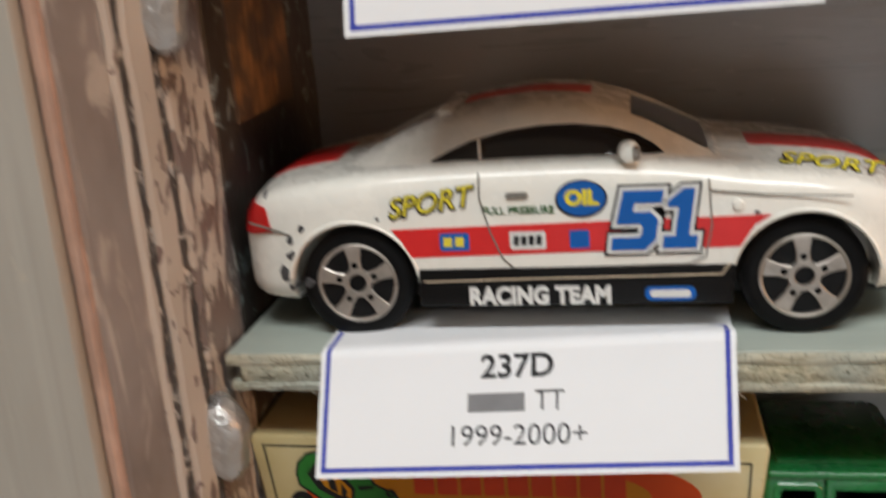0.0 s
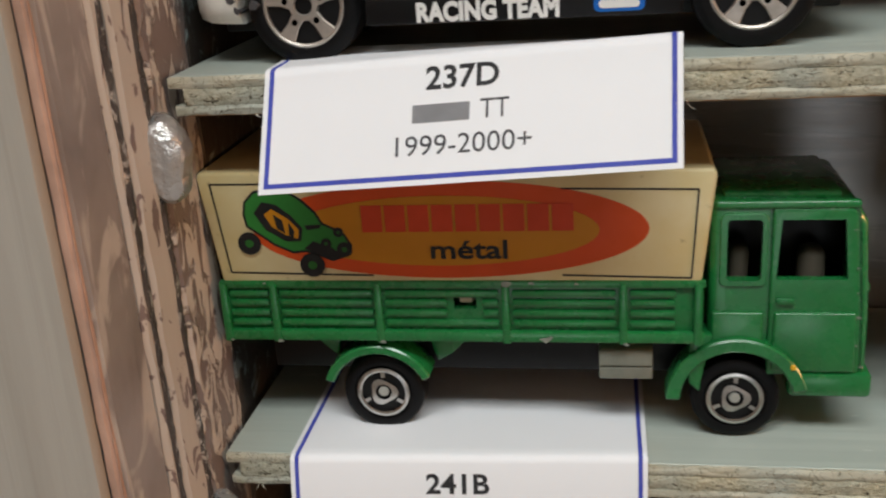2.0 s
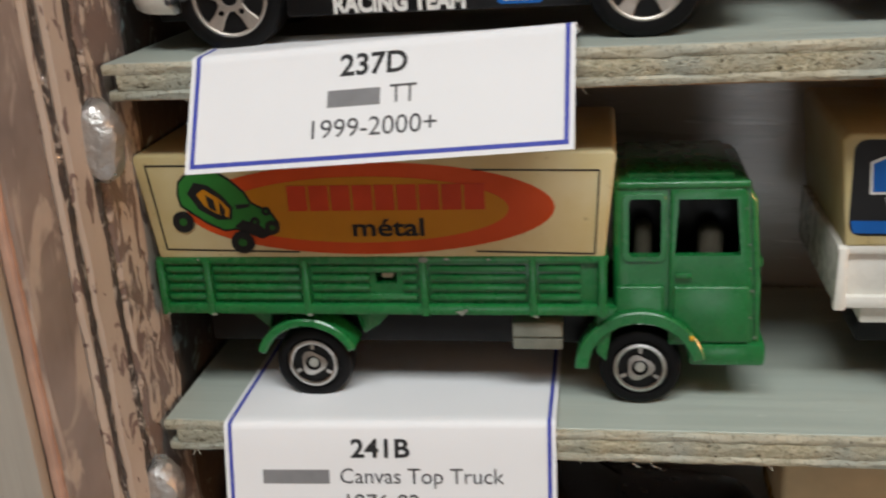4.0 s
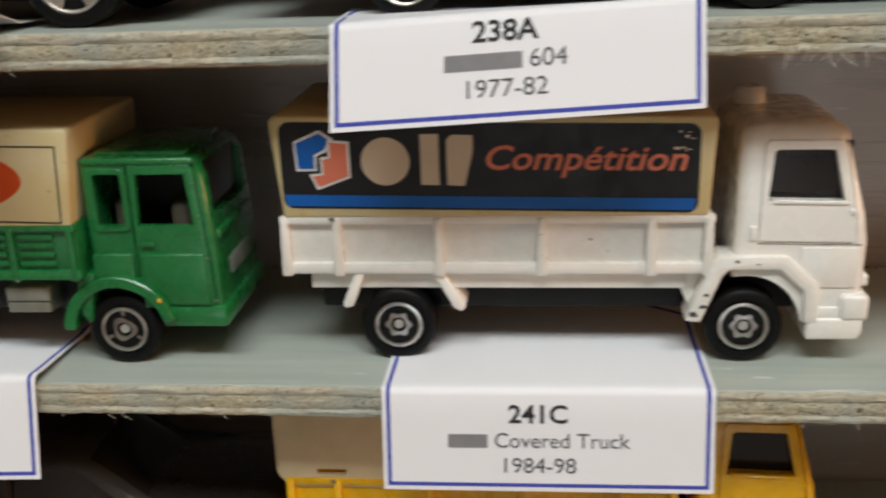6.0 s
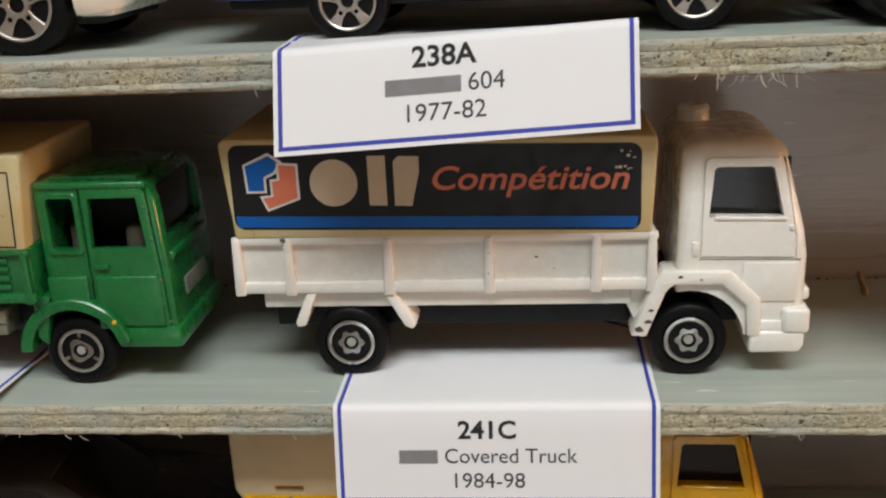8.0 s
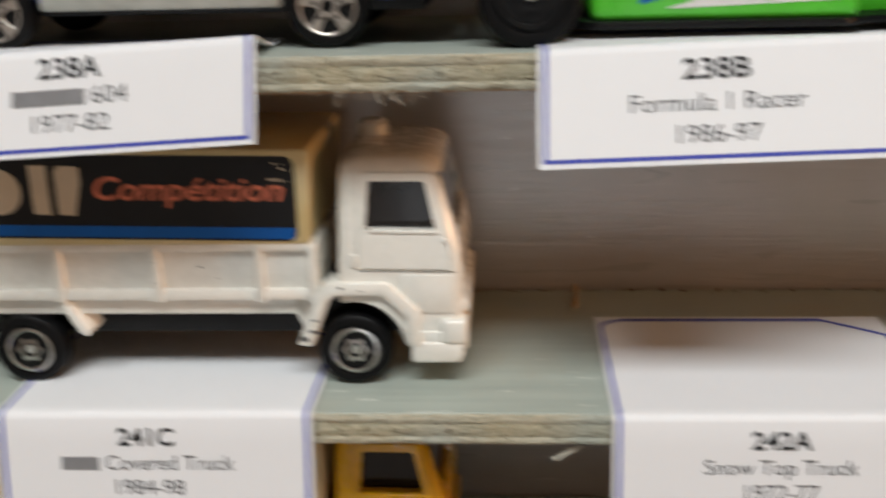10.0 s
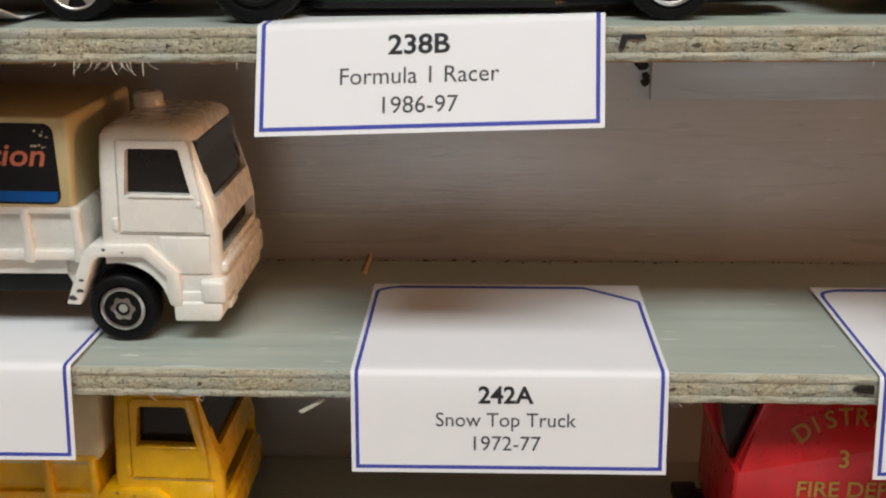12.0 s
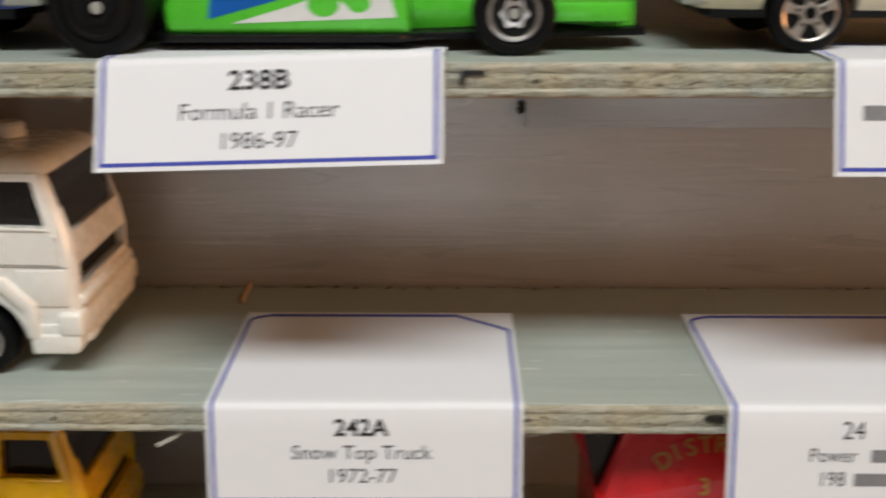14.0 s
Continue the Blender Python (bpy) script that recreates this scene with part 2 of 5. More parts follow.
def mottled_build(k):
    grain = k["cloud"](1, 5, k["scaled"](300, 300, 70), 0.8)
    big = k["cloud"](60, 4)
    base = k["mix"](k["ramp"](big, (0.35, 0.0), (0.65, 1.0)), (0.185, 0.158, 0.15), (0.30, 0.265, 0.25))
    flakes = k["ramp"](k["mix"](0.4, grain, big), (0.54, 0.0), (0.60, 0.7))
    base = k["mix"](flakes, base, (0.50, 0.455, 0.415))
    islands = k["ramp"](k["cloud"](1, 4, k["scaled"](95, 95, 48), 1.2, 0.5), (0.575, 0.0), (0.62, 0.9))
    base = k["mix"](islands, base, k["mix"](k["cloud"](700, 4), (0.52, 0.475, 0.43), (0.42, 0.385, 0.35)))
    k["put"]("Base Color", base)
    k["put"]("Roughness", k["ramp"](grain, (0.3, 0.35), (0.7, 0.55)))
    k["bump"](grain, 0.4, 0.0004)


def stripe_build(k):
    grain = k["cloud"](1, 5, k["scaled"](350, 350, 60), 0.6)
    base = k["mix"](grain, (0.52, 0.475, 0.43), (0.42, 0.385, 0.345))
    worn = k["ramp"](k["cloud"](1, 4, k["scaled"](520, 520, 260), 0.8), (0.60, 0.0), (0.62, 1.0))
    k["put"]("Base Color", k["mix"](worn, base, (0.17, 0.13, 0.125)))
    k["bump"](grain, 0.3, 0.0003)


def wood_build(k):
    grain = k["cloud"](1, 6, k["scaled"](350, 350, 35), 1.5)
    base = k["mix"](k["ramp"](grain, (0.3, 0.0), (0.7, 1.0)), (0.13, 0.07, 0.034), (0.36, 0.20, 0.09))
    k["put"]("Base Color", k["mix"](k["ramp"](k["cloud"](120, 4), (0.42, 0.0), (0.56, 0.85)), base, (0.055, 0.04, 0.034)))
    k["bump"](grain, 0.5, 0.0004)


def wall_build(k):
    """Smooth taupe paint over upright wood grain, lightly scratched."""
    grain = k["cloud"](1, 5, k["scaled"](420, 300, 22), 0.8)
    base = k["mix"](k["cloud"](30, 5), (0.345, 0.325, 0.288), (0.415, 0.393, 0.35))
    base = k["mix"](k["ramp"](grain, (0.40, 0.0), (0.72, 0.55)), base, (0.27, 0.248, 0.21))
    scratch = k["ramp"](k["cloud"](1, 4, k["scaled"](900, 300, 110), 1.6), (0.665, 0.0), (0.70, 0.6))
    k["put"]("Base Color", k["mix"](scratch, base, (0.42, 0.38, 0.32)))
    k["put"]("Roughness", k["ramp"](grain, (0.3, 0.42), (0.7, 0.6)))
    k["bump"](grain, 0.25, 0.0003)


def groove_build(k):
    """A dark joint between two strips with glints of silver paint in it."""
    glint = k["cloud"](1, 4, k["scaled"](700, 700, 420), 0.8, 0.65)
    mask = k["ramp"](glint, (0.55, 0.0), (0.63, 1.0))
    base = k["mix"](k["cloud"](160, 4), (0.022, 0.019, 0.019), (0.085, 0.08, 0.08))
    k["put"]("Base Color", k["mix"](mask, base, (0.55, 0.54, 0.53)))
    k["put"]("Metallic", k["ramp"](mask, (0.0, 0.0), (1.0, 0.7)))
    k["put"]("Roughness", k["ramp"](glint, (0.4, 0.5), (0.7, 0.25)))
    k["bump"](glint, 1.0, 0.0006)


def silver_build(k):
    k["put"]("Base Color", k["mix"](k["cloud"](400, 4), (0.62, 0.62, 0.61), (0.38, 0.38, 0.38)))
    k["put"]("Roughness", k["ramp"](k["cloud"](300, 4), (0.3, 0.22), (0.7, 0.5)))
    k["bump"](k["cloud"](420, 5), 1.0, 0.0008)


def paper_build(k):
    base = k["mix"](k["cloud"](60, 4), (0.85, 0.855, 0.875), (0.80, 0.805, 0.825))
    k["put"]("Base Color", base)
    k["bump"](k["cloud"](45, 3), 0.15, 0.0008)


def tarp_build(k):
    base = k["mix"](k["ramp"](k["cloud"](130, 5), (0.35, 0.0), (0.7, 1.0)), (0.66, 0.57, 0.34), (0.60, 0.48, 0.22))
    k["put"]("Base Color", k["mix"](k["ramp"](k["cloud"](700, 3), (0.68, 0.0), (0.72, 0.7)), base, (0.38, 0.30, 0.16)))
    k["put"]("Subsurface Weight", 0.0)
    k["bump"](k["cloud"](300, 4), 0.2, 0.0003)


SHELF = material("shelf_paint", shelf_paint_build, 0.4)
EDGE = material("board_core", edge_build, 0.85)
PLY = material("board_face_edge", ply_build, 0.8)
BACK = material("back_paint", back_build, 0.4)
PEELED = material("peeled_paint", peeled_build, 0.5)
MOTTLED = material("mottled_paint", mottled_build, 0.45)
STRIPE = material("pale_paint", stripe_build, 0.5)
SHADED_SIDE = material("shaded_side_wood", shaded_side_build, 0.5)
WOOD = material("bare_wood", wood_build, 0.55)
WALL = material("wall_paint", wall_build, 0.6)
SILVER = material("silver_paint", silver_build, 0.35, 0.75)
GROOVE = material("silver_flecked_joint", groove_build, 0.4)
COPPER = plastic("worn_edge", (0.52, 0.33, 0.25), 0.5, 0.3, 200)
PAPER = material("paper", paper_build, 0.55)
INK = plastic("black_ink", (0.03, 0.03, 0.032), 0.6, 0.1)
GREY_INK = plastic("grey_ink", (0.07, 0.07, 0.075), 0.6, 0.1)
BORDER = plastic("blue_border", (0.055, 0.075, 0.42), 0.5, 0.1)

# ---- the shelves and the cabinet ----
def rough_strip(x0, x1, z0, z1, depth, seed, step=1.1, rag=0.10):
    """A board's layer with a torn front edge: front at y about 0, back at depth."""
    rnd = random.Random(seed)
    bm = bmesh.new()
    n = max(2, int((x1 - x0) / step))
    rows = []
    for k in range(n + 1):
        x = x0 + (x1 - x0) * k / n
        a, b, c = rnd.uniform(-rag, rag), rnd.uniform(-rag, rag), rnd.uniform(-rag, rag)
        h = z1 - z0
        rows.append([bm.verts.new(p) for p in (
            (x, depth, z0), (x, a + 0.12, z0 + rnd.uniform(-0.10, 0.06)), (x, b - 0.05, z0 + 0.35 * h), (x, c - 0.05, z0 + 0.7 * h), (x, a + 0.10, z1), (x, depth, z1))])
    for p, q in zip(rows, rows[1:]):
        for i in range(6):
            j = (i + 1) % 6
            bm.faces.new((p[i], p[j], q[j], q[i]))
    bm.faces.new(rows[0]), bm.faces.new(rows[-1])
    return bm


def shelf(name, z, label, x0=-12.2, x1=330.0, seed=1):
    """A thin painted board of three layers, its cut front edge left raw."""
    board = thing(name, 0, 0, z, label, "shelf", "display shelves")
    board["kind"] = "structure"
    part("painted_top", box(x0, x1, 0.5, 45.0, -0.32, 0.0, 0.12, 1), SHELF, board, "pale grey-green brushed paint")
    part("top_layer", rough_strip(x0, x1, -1.24, -0.06, 44.9, seed), PLY, board, "raw fibrous edge of the top layer")
    part("core_layer", rough_strip(x0 + 1.6, x1, -3.08, -1.28, 44.9, seed + 1, 0.8, 0.16), EDGE, board, "crumbly chip core")
    part("bottom_layer", rough_strip(x0 + 0.4, x1, -4.1, -3.12, 44.9, seed + 2), PLY, board, "raw fibrous edge of the bottom layer")
    # unseen layer added below each board, coloured to bounce warm light
    part("underside", box(x0 + 1.0, x1, 1.2, 44.6, -4.45, -4.14, 0.05, 1), WARM_BOUNCE, board, "orange-brown layer added underneath to bounce warm light")
    rnd = random.Random(seed + 9)
    fib = bmesh.new()
    for k in range(46):
        x, y = rnd.uniform(x0 + 3, x1), rnd.uniform(-0.1, 0.3)
        bend, drop, w = rnd.uniform(-1.3, 1.3), rnd.uniform(0.2, 1.1), rnd.uniform(0.02, 0.045)
        pts = [(x, y, -4.02), (x + bend * 0.4, y - 0.15, -4.05 - drop * 0.6), (x + bend, y - 0.2, -4.05 - drop)]
        vs = [[fib.verts.new((p[0] - w, p[1], p[2])), fib.verts.new((p[0] + w, p[1] + 0.05, p[2]))] for p in pts]
        for p, q in zip(vs, vs[1:]):
            fib.faces.new((p[0], p[1], q[1], q[0]))
    for k in range(15 if name == "shelf_upper" else 0):
        x, y = 135.5 + rnd.gauss(0, 3.6), rnd.uniform(-0.1, 0.3)
        bend, drop, w = rnd.uniform(-1.6, 1.6), rnd.uniform(0.6, 1.8), rnd.uniform(0.03, 0.06)
        pts = [(x, y, -4.02), (x + bend * 0.3, y - 0.2, -4.05 - drop * 0.6), (x + bend, y - 0.3, -4.05 - drop)]
        vs = [[fib.verts.new((p[0] - w, p[1], p[2])), fib.verts.new((p[0] + w, p[1] + 0.05, p[2]))] for p in pts]
        for p, q in zip(vs, vs[1:]):
            fib.faces.new((p[0], p[1], q[1], q[0]))
    part("torn_fibres", fib, FIBRE, board, "pale torn fibres hanging from the edge", kind="stuff")
    return board


WARM_BOUNCE = plastic("warm_bounce_layer", (0.50, 0.30, 0.15), 0.7, 0.25, 60)
FIBRE = plastic("torn_fibre", (0.60, 0.57, 0.48), 0.8, 0.2)
shelf("shelf_middle", 0.0, "pale grey-green painted thin board with raw fibrous front edge", seed=11)
shelf("shelf_upper", UP, "grey-green painted thin shelf board with torn raw edge", seed=31)
shelf("shelf_lower", LOW, "grey-green painted thin board deep in shadow", seed=51)
shelf("shelf_top", UP + 47.0, "grey-green painted thin board over the upper row", seed=71)

fixed("back_panel", box(-60, 330, 46.2, 52.0, -160, 240, 0.5), BACK, "taupe-brown brushed paint on the cabinet back", "back panel")
fixed("back_patch", box(208.6, 330, 45.6, 46.15, 28.2, 41.2, 0.25), BACK, "thin taupe strip pasted along the cabinet back", "panel strip")
PIT = plastic("pit_dark", (0.03, 0.025, 0.02), 0.9)
flakes = []
rnd = random.Random(17)
for cz, size in ((37.0, 1.1), (35.4, 0.7), (34.0, 1.3), (32.2, 0.8), (31.2, 1.0)):
    cx = 207.4 + rnd.uniform(-0.5, 0.5)
    flakes.append(prism([(cx + size * rnd.uniform(0.5, 1.1) * math.cos(k * 0.9), cz + size * rnd.uniform(0.5, 1.0) * math.sin(k * 0.9)) for k in range(7)], 45.75, 46.3, "xz"))
fixed("back_pit", joined(*flakes), PIT, "dark flaked pit in the back panel", "pit")
crumbs = bmesh.new()
for k in range(300):
    cx, cy, r = rnd.uniform(-10, 328), 44.9 - abs(rnd.gauss(0, 0.45)), rnd.uniform(0.07, 0.16) * (1 + 1.6 * rnd.random() ** 4)
    tip = crumbs.verts.new((cx, cy, r * 1.4))
    ring = [crumbs.verts.new((cx + r * rnd.uniform(0.7, 2.4) * math.cos(a), cy + r * math.sin(a), 0.02)) for a in (0.3, 1.9, 3.5, 5.0)]
    for a in range(4):
        crumbs.faces.new((tip, ring[a], ring[(a + 1) % 4]))
    crumbs.faces.new(ring)
fixed("crumbs", crumbs, plastic("brown_crumb", (0.15, 0.095, 0.06), 0.8, 0.4), "brown dirt crumbs along the shelf's back joint", "crumbs", "stuff")

# left side post of several painted strips
post = thing("cabinet_post", -13, 0, 0, "old cabinet side post, taupe paint peeling off wood", "cabinet post")
post["kind"] = "structure"


def wavy_board(y0, y1, face, back, seed, rag=0.25, z0=-160, z1=240, step=3.0):
    """An upright strip whose edges wander a little; its face looks to +x."""
    rnd = random.Random(seed)
    bm = bmesh.new()
    rows = []
    n = int((z1 - z0) / step)
    for k in range(n + 1):
        z = z0 + (z1 - z0) * k / n
        a, b = rnd.uniform(-rag, rag), rnd.uniform(-rag, rag)
        rows.append([bm.verts.new(p) for p in ((back, y0 + a, z), (face - 0.45, y0 + a, z), (face, y0 + a + 0.5, z), (face + rnd.uniform(-0.08, 0.08), (y0 + y1) / 2, z), (face, y1 + b - 0.5, z), (face - 0.45, y1 + b, z), (back, y1 + b, z))])
    for p, q in zip(rows, rows[1:]):
        for i in range(7):
            bm.faces.new((p[i], p[(i + 1) % 7], q[(i + 1) % 7], q[i]))
    bm.faces.new(rows[0]), bm.faces.new(rows[-1])
    return bm


part("front_board", wavy_board(-22.0, -13.3, 0.2, -7.0, 3, 0.05), MOTTLED, post, "purplish brown scuffed side of the front board")
part("front_face", box(-46, -1.2, -24.4, -22.6, -160, 240, 0.3), WALL, post, "smooth taupe painted front")
part("worn_edge", wavy_board(-22.65, -22.1, 0.1, -1.1, 4, 0.1), COPPER, post, "worn coppery edge")
part("pale_strip", wavy_board(-13.2, -11.7, 0.45, -7.0, 5, 0.35), STRIPE, post, "pale taupe strip")
part("joint", wavy_board(-11.6, -10.0, 0.25, -6.0, 6, 0.3, step=0.9), GROOVE, post, "dark joint flecked with silver")
part("pale_strip", wavy_board(-9.9, -5.0, 0.4, -7.0, 7, 0.3), STRIPE, post, "pale taupe strip with chipped paint")
part("joint", wavy_board(-4.9, -3.3, 0.25, -6.0, 8, 0.3, step=0.9), GROOVE, post, "dark joint flecked with silver")
part("peeling_strip", wavy_board(-3.1, 8.0, 0.2, -7.0, 9, 0.5), PEELED, post, "flaking taupe paint over a dark coat")
part("inner_board", wavy_board(8.2, 45.9, 0.0, -9.0, 12, 0.3), SHADED_SIDE, post, "wood with the recess's shade in its near-black colour, smeared with blue-grey paint")
part("batten", box(-8.8, 0.5, 14.0, 34.0, 68.0, 91.0, 0.4), WOOD, post, "orange-brown bare wood block")

# silver painted pegs that carry the shelf ends
PEG = [(0.0, -0.1), (1.2, -0.05), (2.0, 0.3), (2.35, 1.0), (2.45, 2.2), (2.3, 3.6), (1.9, 4.1), (0.0, 4.2)]


def peg(z, lean):
    ob = thing("shelf_peg", -11.6, -4.4, z, "silver-painted peg carrying the shelf's end", "shelf peg", "shelf pegs", lean)
    bm = turned([(r * 1.0, a) for r, a in PEG], 0, -1.4, 0, 24)
    for v in bm.verts:
        v.co.z *= 1.9
        v.co.x += 0.25 * math.sin(v.co.z * 1.3) + 0.15 * math.sin(v.co.y * 2.1)
        v.co.z += 0.35 * v.co.y * 0.6
    part("peg_body", bm, SILVER, ob)
    return ob


peg(37.6, 14.0)
peg(-8.2, 10.0)
peg(82.5, 14.0)


# ---- paper labels ----
BAR = plastic("faint_ink", (0.24, 0.24, 0.25), 0.6, 0.15)
def label_strip(y_front, length_down, length_back, lift, w=41.6):
    """Side view of a folded label: (y, z) from the back of the flap over the fold to the lower end."""
    pts = [(length_back, 0.12 + lift), (length_back * 0.5, 0.14 + lift * 0.5), (1.5, 0.22), (0.3, 0.22), (-0.35, 0.05), (-0.62, -0.6)]
    for k in range(1, 5):
        pts.append((-0.62 - (y_front - 0.62) * k / 4, -0.6 - (length_down - 0.6) * k / 4))
    return pts


def sheet(pts, inset_x, shift, w, thick=0.14):
    """The strip as a thin bent sheet between -w/2 and w/2, shifted along its own normal."""
    bm = bmesh.new()
    rows = []
    for i, (y, z) in enumerate(pts):
        a, b = pts[max(0, i - 1)], pts[min(len(pts) - 1, i + 1)]
        ty, tz = b[0] - a[0], b[1] - a[1]
        d = math.hypot(ty, tz)
        ny, nz = tz / d, -ty / d
        o, u = shift + thick, shift
        rows.append([bm.verts.new(p) for p in ((inset_x[0], y + ny * o, z + nz * o), (inset_x[1], y + ny * o, z + nz * o), (inset_x[1], y + ny * u, z + nz * u), (inset_x[0], y + ny * u, z + nz * u))])
    for p, q in zip(rows, rows[1:]):
        for i in range(4):
            bm.faces.new((p[i], p[(i + 1) % 4], q[(i + 1) % 4], q[i]))
    bm.faces.new(rows[0]), bm.faces.new(rows[-1])
    return bm


def along(pts, d0, d1):
    """The stretch of a polyline between two distances from its end."""
    pts = pts[::-1]
    out, run = [], 0.0
    for a, b in zip(pts, pts[1:]):
        d = math.hypot(b[0] - a[0], b[1] - a[1])
        for s in (d0, d1):
            if run - 1e-9 <= s < run + d:
                f = (s - run) / d
                out.append((s, (a[0] + (b[0] - a[0]) * f, a[1] + (b[1] - a[1]) * f)))
        run += d
        if d0 < run < d1:
            out.append((run, b))
    out.sort(key=lambda o: o[0])
    return [p for _, p in out][::-1]


def price_label(x, z, lines, what, forward=4.5, down=13.6, back=30.0, lift=0.5, slope=0.0, turn=0.0, w=41.6, text_shift=-1.0):
    """A folded paper card with a blue border: lines are (text, size, bold) or bars ((x0, x1), size)."""
    ob = thing("paper_label", x, 0, z, what, "label", "paper labels", turn)
    pts = label_strip(forward, down, back, lift)
    rise = math.tan(radians(slope))

    def sloped(bm):
        for v in bm.verts:
            k = 1.0 if v.co.y < 0.3 else max(0.0, 1.0 - (v.co.y - 0.3) / 7.0)
            v.co.z += rise * (v.co.x + w / 2) * k
        return bm

    part("card", sloped(sheet(pts, (-w / 2, w / 2), 0.0, w)), PAPER, ob, angle=60)
    total = sum(math.hypot(b[0] - a[0], b[1] - a[1]) for a, b in zip(pts, pts[1:]))
    m, t = 0.55, 0.5
    side = along(pts, m, total - 4.0)
    rim = [sheet(side, (-w / 2 + m, -w / 2 + m + t), 0.142, w, 0.02), sheet(along(pts, m, total - 6.4), (w / 2 - m - t, w / 2 - m), 0.142, w, 0.02)]
    rim.append(sheet(along(pts, m, m + t), (-w / 2 + m, w / 2 - m), 0.143, w, 0.02))
    far = along(pts, total - 1.7, total - 0.7)
    rim.append(sheet(far, (-w / 2 + 4.0, w / 2 - 8.6), 0.143, w, 0.02))
    top_y, top_z = far[0][0], far[0][1] + 0.16
    for sgn, run in ((-1, 3.6), (1, 8.2)):
        x_a, x_b = sgn * (w / 2 - m - t / 2), sgn * (w / 2 - m - t / 2 - run)
        bm = bmesh.new()
        y_a, y_b = pts[0][0] - (4.4 if sgn < 0 else 6.7), pts[0][0] - 1.2
        path = []
        for i in range(7):
            f = i / 6
            path.append((x_a + (x_b - x_a) * (f ** (2.0 if sgn < 0 else 1.05)), y_a + (y_b - y_a) * (f ** (0.55 if sgn < 0 else 1.0))))
        last = None
        for i, (cx, cy) in enumerate(path):
            (ax, ay), (bx, by) = path[max(0, i - 1)], path[min(6, i + 1)]
            d = math.hypot(bx - ax, by - ay)
            nx, ny = -(by - ay) / d * 0.3, (bx - ax) / d * 0.45
            cz = top_z + 0.04 - (pts[0][0] - cy) * lift / max(pts[0][0], 1)
            here = [bm.verts.new((cx - nx, cy - ny, cz)), bm.verts.new((cx + nx, cy + ny, cz))]
            if last:
                bm.faces.new((last[0], last[1], here[1], here[0]))
            last = here
        rim.append(bm)
    part("border", sloped(joined(*rim)), BORDER, ob, "printed blue border line")
    # writing on the hanging front
    lean = math.atan2(forward - 0.62, down - 0.6)
    for drop, content in lines:
        for kind, value, size, off, *width in content:
            if kind == "text":
                bm = lettering(value, size, 0.075 if off == "bold" else 0.0, 0.0, 0.012, 0.86 if off != "bold" else 0.95)
                name, mat, ox = ("number_text" if off == "bold" else "text"), (INK if off == "bold" else GREY_INK), 0.0
                if isinstance(off, float):
                    ox = off
                if width:
                    reach = [v.co.x for v in bm.verts]
                    bmesh.ops.scale(bm, vec=(width[0] / (max(reach) - min(reach)), 1, 1), verts=bm.verts)
            else:
                bm = box(-value / 2, value / 2, -0.012, 0.012, -size * 0.32, size * 0.32)
                name, mat, ox = "word_bar", BAR, off
            f = drop
            cy = -0.62 - (forward - 0.62) * (f - 0.6) / (down - 0.6)
            for v in bm.verts:
                px, py, pz = v.co
                v.co = (px + ox + text_shift, cy - 0.175 + py - pz * math.sin(-lean) * 1.0 * 1.0, -f + pz * math.cos(lean))
            part(name, sloped(bm), mat, ob)
    return ob


def words(number, name_row, years, top=3.0, step=3.35, wide=9.0):
    return ((top, (("text", number, 3.3, "bold", 7.4),)), (top + step * 1.02, name_row), (top + step * 2, (("text", years, 2.9, 0.0, wide),)))


price_label(19.7, UP, words("237D", (("bar", 5.8, 2.9, -2.1), ("text", "TT", 2.9, 3.3, 2.9)), "1999-2000+", 1.85, 3.0, 13.6), "white blue-edged paper card reading 237D over the shelf edge", 6.5, 11.3, 12.0, 0.4, 3.2, -1.5, 42.2, -0.2)
price_label(101.2, UP, words("238A", (("bar", 8.7, 2.9, -2.4), ("text", "604", 2.9, 4.8, 4.1)), "1977-82", 1.8, 3.0), "white paper card reading 238A, hanging crooked off the shelf edge", 4.2, 11.3, 14.0, 0.4, 3.0, 0.0)
price_label(174.8, UP, words("238B", (("text", "Formula 1 Racer", 2.9, 0.0, 19.0),), "1986-97", 2.5), "white paper card reading 238B Formula 1 Racer on the shelf edge", 5.5, 12.3, 14.0, 0.4, 1.8, -1.0, 41.6, -1.2)
price_label(262.8, UP, ((5.6, (("bar", 33.0, 2.8, 0.0),)),), "white paper card with blue border at the shelf edge", 4.5, 12.8, 14.0, 0.3, 0.0, 0.0)
price_label(16.9, 0, words("241B", (("bar", 8.6, 2.8, -10.8), ("text", "Canvas Top Truck", 2.8, 5.0, 20.4)), "1976-82", wide=9.2), "white paper card reading 241B Canvas Top Truck under a green truck", 3.5, 13.3, 30.0, 0.4, 1.5, 0.5, 41.6, -0.8)
price_label(104.6, 0, words("241C", (("bar", 5.0, 2.8, -8.9), ("text", "Covered Truck", 2.8, 2.9, 16.9)), "1984-98"), "white paper card reading 241C Covered Truck under a white truck", 2.6, 13.0, 30.0, 0.4, 0.4, 0.0)
price_label(184.8, 0, words("242A", (("text", "Snow Top Truck", 2.8, 0.0, 18.8),), "1972-77"), "white paper card reading 242A Snow Top Truck on empty shelf", 2.6, 13.8, 30.2, 0.9, 0.3, 0.0, 42.4, -0.4)
